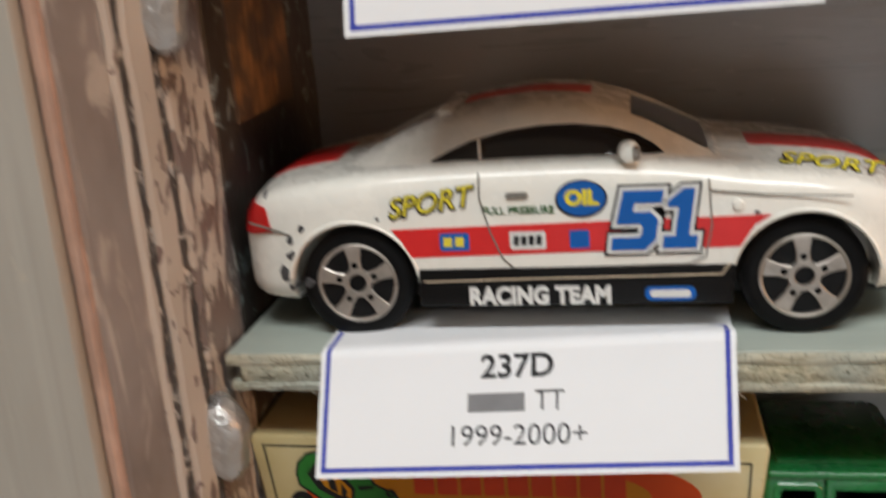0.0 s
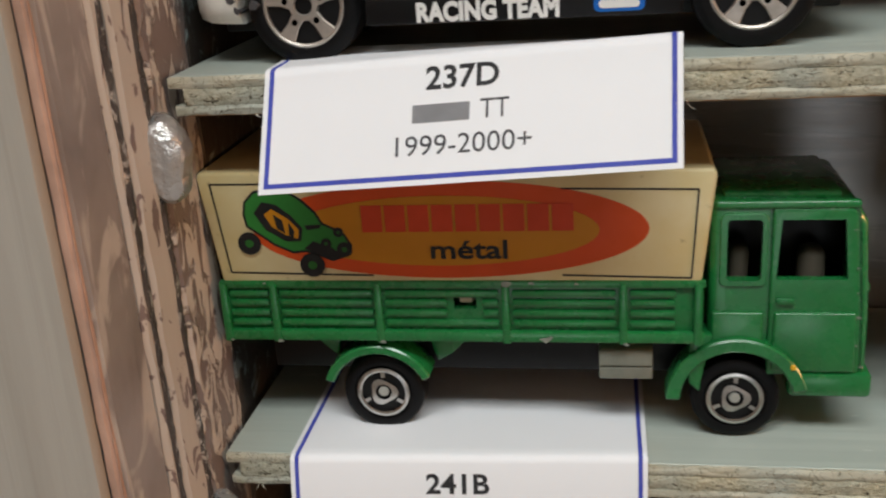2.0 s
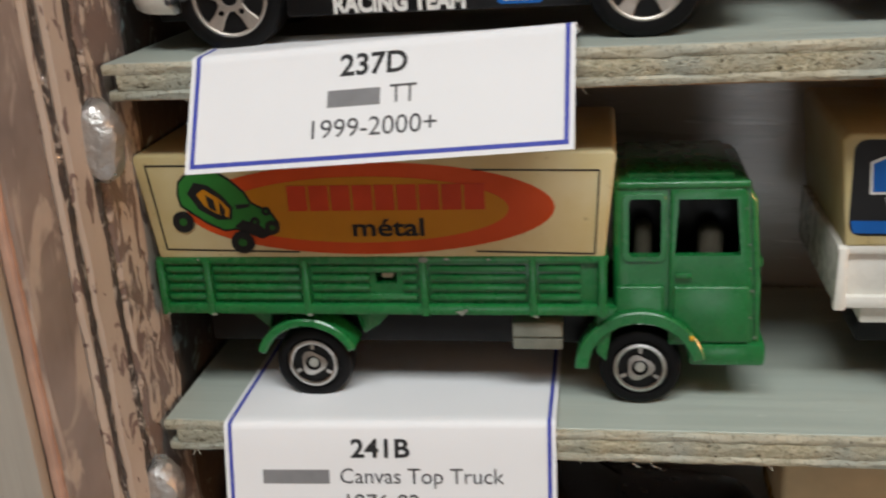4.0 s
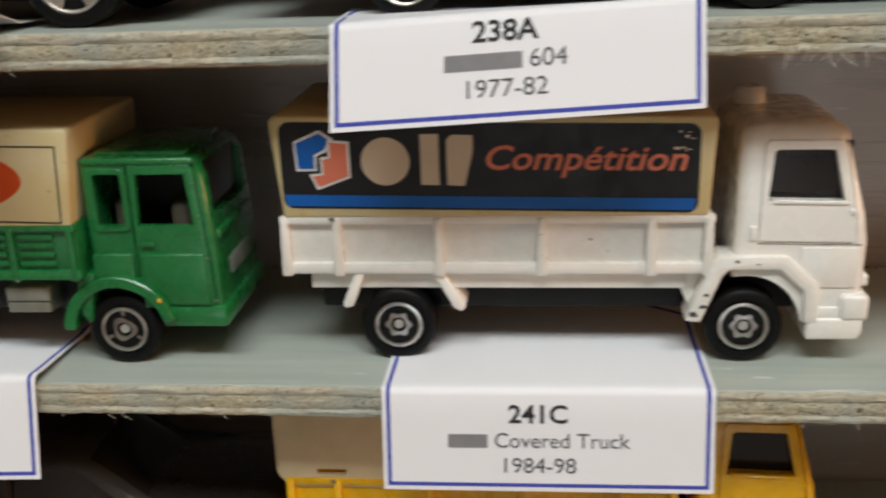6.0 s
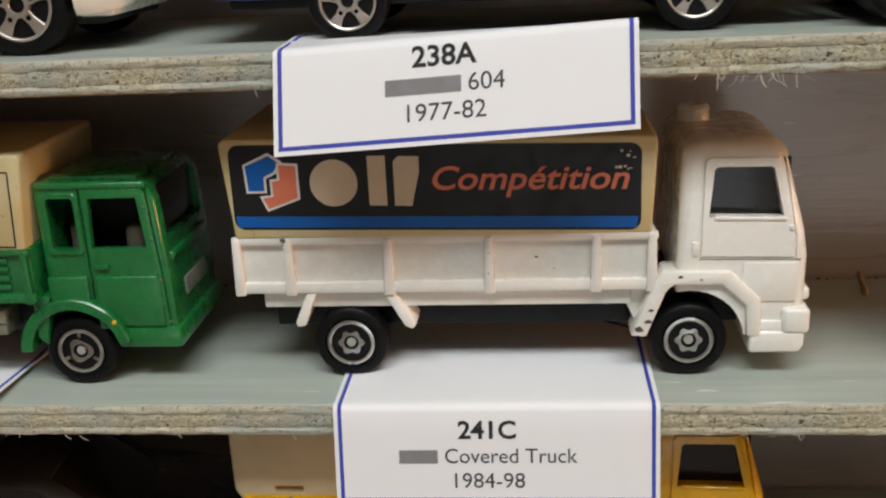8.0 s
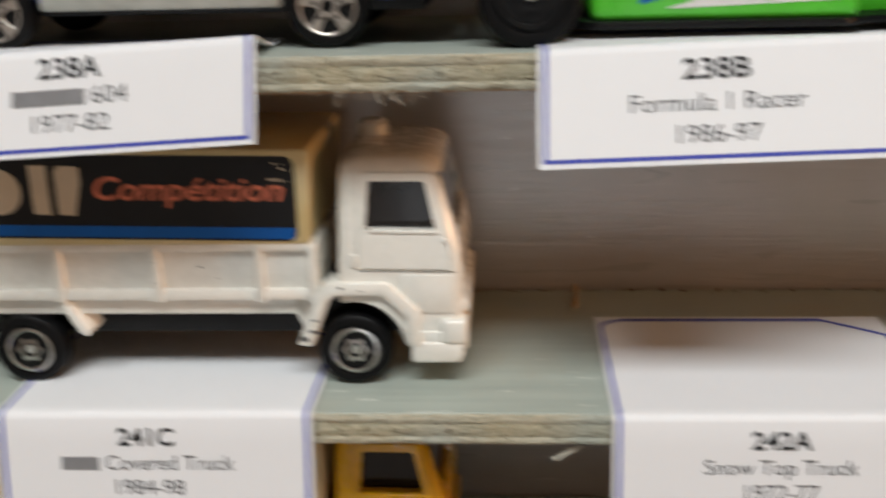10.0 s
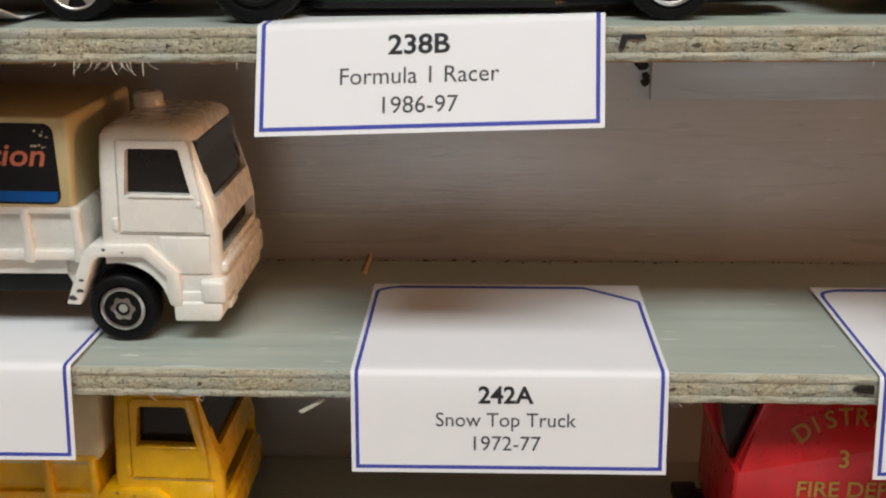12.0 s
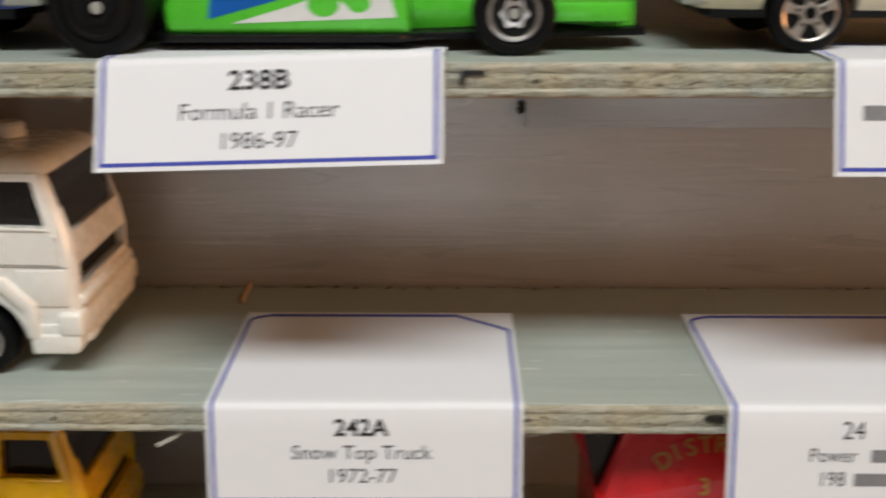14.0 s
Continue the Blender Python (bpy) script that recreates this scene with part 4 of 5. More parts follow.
    part("mirror_face", box(31.3, 32.05, 3.75, 5.1, 18.7, 20.2, 0.3), CHROME, mirror)
    part("tail_lamp", carved(loft(spline([(k[0] - 0.12, k[1] + 0.1, k[2] + 0.1, k[3], k[4]) for k in keys[:5]], 1.2), body_ring(mid)), prism([(-12.5, 11.4), (-7.0, 12.2), (-7.6, 14.8), (-9.6, 15.2), (-12.5, 14.2)], 0.0, 10.5, "xz"), way="INTERSECT"), LAMP_RED, car, "red tail lamp", 41)
    part("headlamp", carved(loft(spline([(k[0] + 0.1, k[1] + 0.1, k[2] + 0.1, k[3] + 0.05, k[4]) for k in keys[8:]], 1.2), body_ring(mid)), prism([(55.6, 13.4), (57.4, 14.0), (60.0, 12.6), (59.8, 11.2), (58.0, 11.0)], 0.0, 11.0, "xz"), way="INTERSECT"), GLASS, car, "dark headlamp lens", 41)
    part("front_lip", box(54.0, 58.8, 8.0, 30.0, 4.2, 5.6, 0.5), WHITE, car)
    rnd = random.Random(8)
    for cx, cz, r in ((-4.9, 9.6, 0.7), (-5.9, 7.6, 1.0), (-5.0, 11.4, 0.5), (-3.6, 12.6, 0.45), (-7.9, 16.0, 0.4), (-5.4, 5.9, 0.5), (5.0, 13.6, 0.3), (43.2, 13.2, 0.3), (-3.4, 6.4, 0.6)):
        pts = [(cx + r * rnd.uniform(0.5, 1.2) * math.cos(a), cz + r * rnd.uniform(0.5, 1.2) * math.sin(a)) for a in (0.2, 1.1, 2.0, 2.9, 3.9, 4.8, 5.6)]
        part("paint_chip", carved(loft(spline([(k[0], k[1] + 0.06, k[2], k[3], k[4]) for k in keys], 1.6), body_ring(mid)), prism(pts, 0.0, 7.5, "xz"), way="INTERSECT"), BARE, car)
    part("chassis", box(-8.5, 57, 9.0, 29.0, 3.2, 6.2, 0.4), BLACK, car, "black base plate")
    for xx in (1.9, 47.9):
        part("arch_lip", arch_ring(xx, 6.1, 6.95, 7.4, 8, 172, 3.88, 5.2, 24, 0.18), WHITE, car)
    part("roof_lip", box(10.6, 12.2, 12.6, 25.4, 22.4, 23.3, 0.3), WHITE, car)
    for mat, bold, up in ((D_BLACK, 0.12, 0.0), (D_YELLOW, 0.0, 0.05)):
        bm = lettering("SPORT", 3.0, bold, 0.3, 0.03, 1.1)
        bmesh.ops.rotate(bm, cent=(0, 0, 0), matrix=Matrix.Rotation(radians(-68), 3, "X"), verts=bm.verts)
        bmesh.ops.rotate(bm, cent=(0, 0, 0), matrix=Matrix.Rotation(radians(9), 3, "Y"), verts=bm.verts)
        part("bonnet_print", moved(bm, 50.5, 9.0, 16.75 + up), mat, car)
    axle_set(car, (1.9, 47.9), 4.9, 33.1, 6.2, 6.2, 4.6, "spokes", CHAMPAGNE)
    return car


def chips(parent, spots, y, material, seed=3):
    """Small flakes of lost paint on a side that faces -y: (x, z, radius)."""
    rnd = random.Random(seed)
    for cx, cz, r in spots:
        pts = [(cx + r * rnd.uniform(0.5, 1.4) * math.cos(a), cz + 0.6 * r * rnd.uniform(0.5, 1.3) * math.sin(a)) for a in (0.2, 1.1, 2.0, 2.9, 3.9, 4.8, 5.6)]
        plate(pts, y, material, "paint_chip", parent, 0.03)


# ---- green canvas-top truck ----
def green_truck():
    t = plan_thing("toy_truck", 25.0, 16.0, 0.0, "green die-cast truck with cream canvas top, paint chipped", "toy truck", "toy vehicles")
    base = carved(box(-11.6, 43.8, 4.9, 27.1, 13.2, 20.6, 0.3), box(16.0, 18.6, 3.0, 8.5, 17.0, 18.4))
    bed = part("bed", base, GREEN, t, "green drop-side bed with slats")
    part("rail", box(-11.8, 44.0, 4.25, 5.2, 19.75, 20.65, 0.25), GREEN, bed)
    part("rail", box(-11.8, 44.0, 4.15, 5.2, 13.1, 14.5, 0.3), GREEN, bed)
    for x in (-11.3, -5.2, 7.3, 22.0, 35.1, 43.2):
        part("post", prism([(x - 0.5, 13.0), (x + 0.5, 13.0), (x + 0.4, 20.4), (x - 0.4, 20.4)], 4.0, 5.2, "xz", 0.2), GREEN, bed)
    for z in (15.35, 16.6, 17.85, 19.0):
        for x0, x1 in ((-10.7, -5.9), (-4.6, 6.6), (8.0, 15.3 if 16.3 < z < 18.9 else 21.2), (22.7, 34.3), (35.8, 40.8)):
            part("slat", box(x0, x1, 4.4, 5.1, z - 0.40, z + 0.40, 0.25, 2), GREEN, bed)
        if 16.3 < z < 18.9:
            part("slat", box(19.3, 21.2, 4.4, 5.1, z - 0.40, z + 0.40, 0.25, 2), GREEN, bed)
    part("peg", box(16.5, 18.1, 5.6, 8.0, 17.4, 18.3, 0.25), D_SAND, bed, "yellowed plastic peg")
    # canvas top
    top = part("canvas_top", prism([(-11.2, 20.4), (43.5, 20.4), (44.9, 32.6), (44.5, 33.2), (-12.4, 33.8), (-12.8, 33.2)], 4.5, 27.3, "xz", 0.7, 3), TARP, t, "cream plastic canvas top with oval printed sign")
    y = 4.5
    plate(oval(15.6, 26.7, 22.3, 5.7, 64), y, D_ORANGE, "oval_sign", top, 0.05, "orange oval print")
    plate(oval(15.0, 26.6, 17.6, 4.1, 64), y - 0.06, D_AMBER, "oval_sign", top, 0.05, "amber oval print")
    for k in range(9):
        x0 = 6.2 + k * 2.66
        plate([(x0, 26.55), (x0 + 2.35, 26.55), (x0 + 2.35, 29.7), (x0, 29.7)], y - 0.12, D_ORANGE2, "sign_block", top, 0.04)
    printed("métal", 18.2, y - 0.14, 24.3, 3.1, D_BLACK, top, "sign_lettering", 0.06, 0.0, 1.3)
    for pts in (((7.0, 21.3), (-10.0, 21.7), (-11.2, 32.4), (5.6, 32.2)), ((28.5, 31.3), (43.0, 31.0), (42.4, 20.95), (28.5, 21.3))):
        line(pts, y, 0.2, D_BLACK, top, "sign_frame", 0.05)

    def drawn(*spots):
        return [(-14.5 + u / 32.4, 35.35 - v / 29.8) for u, v in spots]

    hull = drawn((222, 195), (232, 150), (270, 115), (330, 103), (390, 106), (450, 145), (500, 190), (522, 228), (565, 248), (602, 270), (626, 310), (605, 345), (550, 364), (500, 345), (450, 330), (400, 335), (330, 305), (260, 258), (230, 238))
    part("buggy_picture", moved(grown([hull], 0.06), 0, y - 0.1, 0), D_BLACK, top, "printed green buggy")
    part("buggy_picture", moved(grown([hull], -0.22), 0, y - 0.15, 0), D_LEAF, top)
    for mat, d, spots in ((D_BLACK, 0.2, drawn((266, 190), (300, 150), (352, 160), (405, 198), (446, 245), (436, 290), (380, 292), (305, 250))),
                          (D_AMBER, 0.24, drawn((305, 195), (335, 175), (395, 212), (432, 250), (425, 282), (380, 268), (330, 238))),
                          (D_BLACK, 0.28, drawn((340, 195), (372, 215), (380, 262), (350, 245))), (D_BLACK, 0.28, drawn((395, 222), (415, 255), (408, 280), (392, 268))),
                          (D_BLACK, 0.2, drawn((455, 235), (520, 232), (512, 245), (462, 252))), (D_BLACK, 0.2, drawn((445, 318), (480, 292), (545, 312), (590, 345), (560, 360), (500, 340)))):
        plate(spots, y - d, mat, "buggy_picture", top, 0.03)
    for u, v, r in ((235, 298, 45), (470, 378, 48), (580, 260, 19), (530, 300, 20), (598, 322, 30)):
        (cx, cz), = drawn((u, v))
        plate(oval(cx, cz, r / 32.4, r / 33, 20), y - 0.26, D_BLACK, "buggy_picture", top, 0.03)
        plate(oval(cx, cz, r / 90, r / 95, 14), y - 0.30, D_GREEN, "buggy_picture", top, 0.03)
    # cab
    cab = prism([(44.5, 8.5), (44.5, 28.9), (59.7, 28.5), (60.9, 26.3), (61.6, 16.0), (61.8, 6.2), (53.0, 6.2), (53.0, 8.5)], 6.9, 25.3, "xz", 0.75, 3)
    cab = carved(cab, box(46.0, 59.9, 8.3, 23.9, 9.5, 27.8), cylinder_y(47.7, 5.2, 6.6, 0, 34),
                 prism(rounded(46.2, 50.1, 19.6, 26.9, 0.5), 0, 40, "xz"), prism([(51.3, 19.6), (59.4, 19.6), (58.7, 26.9), (51.8, 26.9)], 0, 40, "xz"),
                 prism(rounded(9.0, 23.2, 20.4, 27.4, 0.8), 57.0, 66.0, "yz"))
    pocket = [(50.7, 8.0), (61.2, 8.0), (60.9, 16.0), (60.0, 27.5), (59.4, 28.3), (50.7, 28.3)]
    cab = carved(cab, prism(pocket, 5.0, 7.3, "xz"))
    cabin = part("cab", cab, GREEN, t, "green cab with worn paint on the front edge")
    door = carved(prism([(51.0, 8.2), (60.9, 8.2), (60.6, 16.0), (59.7, 27.4), (59.2, 28.0), (51.0, 28.0)], 6.75, 7.6, "xz", 0.25, 3), prism([(51.6, 19.8), (59.1, 19.8), (58.5, 26.7), (52.0, 26.7)], 0, 40, "xz"))
    d = part("door", door, GREEN, cabin)
    part("door_handle", box(51.7, 53.6, 6.25, 6.8, 17.0, 17.7, 0.15), GREEN, d)
    part("lower_panel", carved(box(44.8, 50.4, 6.35, 7.2, 9.0, 16.0, 0.3, 3), cylinder_y(47.7, 5.2, 7.0, 0, 34)), GREEN, cabin)
    part("skirt", prism([(42.4, 7.4), (43.6, 6.2), (44.6, 12.0), (45.0, 13.4), (42.4, 13.4)], 6.0, 9.5, "xz", 0.25), GREEN, cabin)
    part("lower_panel", prism([(51.5, 8.8), (60.4, 8.8), (60.2, 16.0), (51.5, 16.0)], 6.3, 7.2, "xz", 0.3, 3), GREEN, d)
    part("roof_lip", box(44.9, 60.0, 6.6, 7.6, 27.9, 28.9, 0.4, 3), GREEN, cabin)
    part("window_frame", carved(prism(rounded(45.5, 50.6, 19.0, 27.5, 0.8), 6.6, 7.1, "xz", 0.12, 1), prism(rounded(46.3, 50.0, 19.7, 26.8, 0.5), 0, 40, "xz")), GREEN, cabin)
    part("seat", joined(box(47.0, 49.2, 10.2, 13.9, 12, 22.4, 1.0, 4), box(54.6, 57.6, 10.2, 13.9, 12, 22.0, 1.3, 4)), SEAT, cabin, "pale plastic seats, coloured dark for the cab's shade")
    # black block filling the cab in place of its inner shade
    part("cab_shade_block", box(46.2, 59.8, 14.5, 23.6, 9.8, 27.8), BLACK, cabin)
    part("roof_panel", box(46.0, 58.3, 8.6, 23.6, 28.4, 29.3, 0.3), GREEN, cabin)
    part("windscreen", box(60.0, 60.3, 9.2, 23.0, 19.0, 27.6), GLASS, cabin)
    part("grille", box(61.3, 61.95, 12.0, 21.0, 11.2, 13.8, 0.2), TANK, cabin, "worn silver grille")
    part("front_ledge", box(60.6, 61.95, 8.6, 23.6, 17.4, 18.7, 0.4, 3), GREEN, cabin)
    part("bumper", box(53.4, 62.4, 6.3, 26.0, 5.6, 8.6, 0.6), GREEN, t)
    part("fender", arch_ring(47.7, 5.2, 6.3, 7.9, 12, 178, 5.4, 8.6), GREEN, t)
    part("fender", arch_ring(6.3, 5.2, 5.9, 7.0, 25, 160, 4.7, 9.0), GREEN, t)
    part("bracket", prism([(12.0, 13.2), (18.0, 13.2), (15.2, 10.2), (13.2, 9.0)], 7.5, 9.0, "xz", 0.2), GREEN, t)
    part("bracket", prism([(-3.0, 13.2), (1.5, 13.2), (1.0, 9.5)], 7.5, 9.0, "xz", 0.2), GREEN, t)
    part("indicator", box(53.4, 53.95, 5.2, 5.9, 9.5, 10.1, 0.15), AMBER, t, "yellow chip of paint")
    part("tank", carved(box(32.3, 38.4, 5.6, 11.0, 7.9, 11.6, 0.3), box(31, 39, 4.0, 6.0, 9.4, 9.7)), TANK, t, "grey fuel tank")
    part("chassis", box(-8.0, 58.0, 9.5, 22.5, 7.0, 13.4, 0.4), BLACK, t)
    chips(t, ((-10.9, 13.3, 0.3), (-4.9, 13.15, 0.35), (7.5, 13.15, 0.35), (22.2, 20.45, 0.6), (26.4, 13.6, 0.6), (27.0, 13.9, 0.3), (35.4, 13.15, 0.35), (25.0, 20.5, 0.3), (30.0, 20.45, 0.25), (-6.0, 20.5, 0.25)), 3.98, WORN)
    chips(t, ((60.4, 12.0, 0.2), (60.5, 15.4, 0.28), (60.2, 18.3, 0.16), (60.0, 21.2, 0.2), (59.5, 25.6, 0.18), (61.0, 9.4, 0.25)), 6.55, WORN, 9)
    axle_set(t, (6.3, 47.7), 6.6, 25.4, 5.1, 5.0, 3.6, "star", CHROME)
    return t


# ---- white covered truck and its yellow sister below ----
def cargo_truck(name, x, y, z, paint, label, canvas):
    t = plan_thing(name, x + 108.0, y + 19.0, z, label, "toy truck", "toy vehicles", (x, y))
    bed = part("bed", box(70.2, 125.6, 8.9, 33.0, 12.7, 20.3, 0.3), paint, t, "dropside bed with upright ribs")
    part("rail", box(70.0, 125.8, 8.15, 9.2, 19.3, 20.45, 0.3), paint, bed)
    part("rail", box(70.0, 125.8, 8.1, 9.2, 12.5, 14.1, 0.4), paint, bed)
    for px in (70.7, 77.6, 90.8, 104.1, 117.9, 125.0):
        part("rib", prism([(px - 0.75, 12.3), (px + 0.75, 12.3), (px + 0.55, 20.2), (px - 0.55, 20.2)], 7.85, 9.2, "xz", 0.3), paint, bed)
    part("skirt", box(73.4, 122.5, 9.4, 32.4, 10.1, 13.0, 0.3), paint, t)
    part("stay", prism([(79.6, 12.6), (80.9, 12.6), (79.1, 7.8), (77.9, 7.6), (77.7, 8.3)], 8.3, 13.5, "xz", 0.25), paint, t)
    part("stay", prism([(89.8, 12.6), (91.3, 12.6), (94.2, 8.0), (93.6, 7.2), (92.6, 7.6)], 8.3, 13.5, "xz", 0.25), paint, t)
    if canvas == "signed":
        pts = [(70.8, 20.3), (124.9, 20.3), (125.5, 32.2), (125.2, 32.9), (70.4, 33.7), (69.7, 33.0)]
        top = part("canvas_top", prism(pts, 8.1, 33.2, "xz", 0.9, 3), TARP, t, "yellowed cream plastic top with black sponsor sticker")
        f = 8.1
        plate([(u, v - (u - 71) * 0.018) for u, v in rounded(71.0, 123.5, 21.7, 33.0, 1.4)], f, D_BLACK, "sticker", top, 0.05, "black sticker with worn corner")
        plate([(71.5, 22.0), (122.9, 21.1), (123.2, 22.6), (71.2, 23.5)], f - 0.06, D_BLUE, "sticker_band", top, 0.04)
        plate([(73.0, 26.6), (72.8, 30.4), (76.2, 31.9), (78.0, 30.7), (77.2, 29.2), (75.7, 28.5), (75.7, 26.6)], f - 0.06, D_WHITE, "logo_shape", top, 0.03)
        plate([(73.3, 26.9), (73.1, 30.2), (76.2, 31.5), (77.5, 30.6), (76.8, 29.4), (75.4, 28.7), (75.4, 26.9)], f - 0.10, D_BLUE, "logo_shape", top, 0.03)
        plate([(75.6, 24.1), (74.7, 26.2), (76.2, 26.3), (76.2, 28.4), (77.2, 28.5), (77.2, 30.6), (80.0, 30.4), (80.0, 25.7)], f - 0.11, D_WHITE, "logo_shape", top, 0.03)
        plate([(75.8, 24.5), (75.1, 25.9), (76.5, 26.1), (76.5, 28.1), (77.5, 28.3), (77.5, 30.3), (79.7, 30.1), (79.7, 25.9)], f - 0.15, D_CORAL, "logo_shape", top, 0.03)
        plate(oval(84.5, 27.75, 3.1, 3.1), f - 0.08, D_SAND, "brand_block", top, 0.03)
        plate([(89.0, 24.7), (91.3, 24.6), (91.3, 31.2), (89.0, 31.2)], f - 0.08, D_SAND, "brand_block", top, 0.03)
        plate([(92.3, 24.6), (94.5, 24.5), (95.6, 29.0), (95.6, 31.0), (93.0, 31.1), (92.3, 30.4)], f - 0.08, D_SAND, "brand_block", top, 0.03)
        printed("Compétition", 109.3, f - 0.1, 27.75, 4.35, D_CORAL, top, "sticker_lettering", 0.06, 0.24, 1.12, -0.9)
        rnd = random.Random(5)
        for k in range(9):
            u, v = 121.3 + rnd.uniform(-1.0, 1.4), 30.0 + rnd.uniform(-1.6, 1.2)
            plate(oval(u, v, rnd.uniform(0.08, 0.3), rnd.uniform(0.06, 0.22), 8), f - 0.07, D_SAND, "sticker_flaw", top, 0.02)
    else:
        outer = rounded(68.6, 127.0, 18.6, 35.0, 3.2, 6)
        top = part("container", carved(prism(outer, 8.4, 33.0, "xz", 0.8, 3), box(74.7, 79.0, 6.0, 10.0, 20.9, 21.9), box(118.5, 122.0, 6.0, 10.0, 19.8, 20.7)), IVORY, t, "cream plastic container with slots")
        # slot floors: the recess's shade put in as amber-brown
        part("slot", box(74.75, 78.95, 9.2, 9.7, 20.95, 21.85), D_AMBER, top, "slot floor coloured brown for the recess's shade")
        part("slot", box(118.55, 121.95, 9.2, 9.7, 19.85, 20.65), D_AMBER, top, "slot floor coloured brown for the recess's shade")
    # cab
    def cab_skin(more=0.0):
        levels = [(6.0, 128.2, 144.5, 11.9, 1.5, 0.7), (16.4, 128.2, 144.7, 12.0, 1.7, 0.8), (20.0, 128.3, 144.2, 11.95, 1.9, 1.3), (25.0, 128.4, 142.9, 11.6, 2.1, 1.5), (28.7, 128.6, 142.1, 11.25, 2.3, 1.7),
                  (30.1, 128.8, 141.9, 10.95, 2.5, 1.4), (30.8, 129.2, 141.2, 10.45, 2.7, 1.6), (31.35, 130.0, 140.2, 9.5, 2.7, 1.8), (31.7, 131.0, 138.0, 6.5, 2.0, 1.6)]
        bm = bmesh.new()
        rows = []
        for z, x0, x1, hw, rf, rr in levels:
            ring = []
            for cx, cy, a, r in ((x1 - rf, hw - rf, 0, rf), (x0 + rr, hw - rr, 90, rr), (x0 + rr, rr - hw, 180, rr), (x1 - rf, rf - hw, 270, rf)):
                for i in range(7):
                    b = radians(a + 15 * i)
                    ring.append(bm.verts.new((cx + (r + more) * math.cos(b), 20.5 + cy + (r + more) * math.sin(b), z)))
            rows.append(ring)
        for p, q in zip(rows, rows[1:]):
            for i in range(28):
                bm.faces.new((p[i], p[(i + 1) % 28], q[(i + 1) % 28], q[i]))
        bm.faces.new(rows[0]), bm.faces.new(rows[-1])
        bmesh.ops.recalc_face_normals(bm, faces=bm.faces)
        return bm

    side_window = [(132.0, 22.0), (141.3, 21.8), (139.9, 28.1), (139.5, 28.35), (133.0, 28.4), (132.6, 28.1)]
    door_shape = [(131.2, 16.9), (142.8, 16.7), (142.7, 20.0), (141.1, 28.9), (140.6, 29.4), (132.0, 29.5), (131.5, 29.0)]
    cx, cz = 136.5, 23.0
    recess = carved(prism([(u + (0.3 if u > cx else -0.3), v + (0.3 if v > cz else -0.3)) for u, v in door_shape], 0, 12, "xz"), cab_skin(-0.32))
    cab = carved(cab_skin(), recess, box(129.8, 143.0, 10.4, 30.6, 9.0, 29.2), cylinder_y(130.0, 5.2, 7.0, 0, 40), prism(side_window, 0, 40, "xz"),
                 prism(rounded(10.9, 30.1, 20.8, 28.7, 1.0), 139.0, 148.0, "yz"), prism(rounded(10.6, 30.4, 13.0, 16.3, 0.5), 143.0, 149.0, "yz"))
    cabin = part("cab", cab, paint, t, "square cab with rounded corners, paint thick at the edges", 40)
    door = carved(cab_skin(0.08), prism(door_shape, 0, 12, "xz"), way="INTERSECT")
    d = part("door", carved(door, prism(side_window, 0, 40, "xz"), box(128.0, 143.9, 9.9, 14.0, 9.0, 31.5)), paint, cabin, "", 40)
    part("door_lock", turned([(0.0, -0.25), (0.32, -0.2), (0.4, 0.1)], 142.3, 8.5, 20.6, 10), paint, d)
    part("window_sill", prism([(132.6, 21.7), (141.7, 21.5), (141.5, 22.0), (138.0, 22.05), (132.8, 22.25)], 8.35, 9.2, "xz", 0.12, 1), paint, d)
    part("handle_step", box(130.0, 130.9, 8.25, 9.0, 16.9, 18.8, 0.2), paint, cabin)
    line([(130.95, 16.5), (143.6, 16.3)], 8.56, 0.14, SEAM, cabin, "door_seam", 0.1)
    part("lower_panel", box(136.4, 143.4, 8.3, 9.0, 10.6, 16.0, 0.25), paint, cabin)
    part("glazing", joined(box(130.2, 142.2, 10.6, 30.4, 20.0, 29.1), prism([(140.8, 20.0), (143.4, 20.0), (141.6, 29.4), (139.8, 29.4)], 10.7, 30.3, "xz")), GLASS, cabin, "dark smoked glazing")
    part("grille", box(142.3, 143.3, 10.8, 30.2, 12.8, 16.5), BLACK, cabin, "black grille slot")
    part("roof_vent", turned([(2.3, 0.0), (2.1, 1.0), (2.15, 1.3), (2.2, 1.7), (1.7, 2.2), (0.0, 2.3)], 131.8, 23.5, 31.6, 28, "z"), paint, cabin)
    part("front_rib", box(142.0, 145.4, 9.6, 31.4, 10.2, 12.0, 0.6, 3), paint, cabin)
    outer = [(122.3, 6.2), (125.4, 13.6), (126.6, 15.0), (134.8, 15.0), (138.9, 11.0), (139.0, 6.0)]
    inner = [(137.2, 6.0), (137.0, 10.3), (133.9, 13.2), (127.8, 13.2), (126.9, 12.4), (124.4, 6.0)]
    part("gusset", prism([(120.6, 12.9), (126.2, 12.9), (124.8, 7.2), (123.2, 7.0)], 10.2, 13.2, "xz", 0.25), paint, t)
    part("fender", prism(outer + inner, 7.7, 12.5, "xz", 0.35), paint, t, "angular fender with chipped corner")
    part("bumper", joined(prism([(137.6, 3.6), (144.0, 3.6), (144.6, 4.6), (144.6, 6.6), (137.6, 6.6)], 7.9, 33.1, "xz", 0.4, 3), box(141.6, 145.2, 7.7, 33.3, 6.2, 9.8, 0.7, 3), box(138.0, 143.0, 8.2, 9.4, 6.0, 8.0, 0.3)), paint, t)
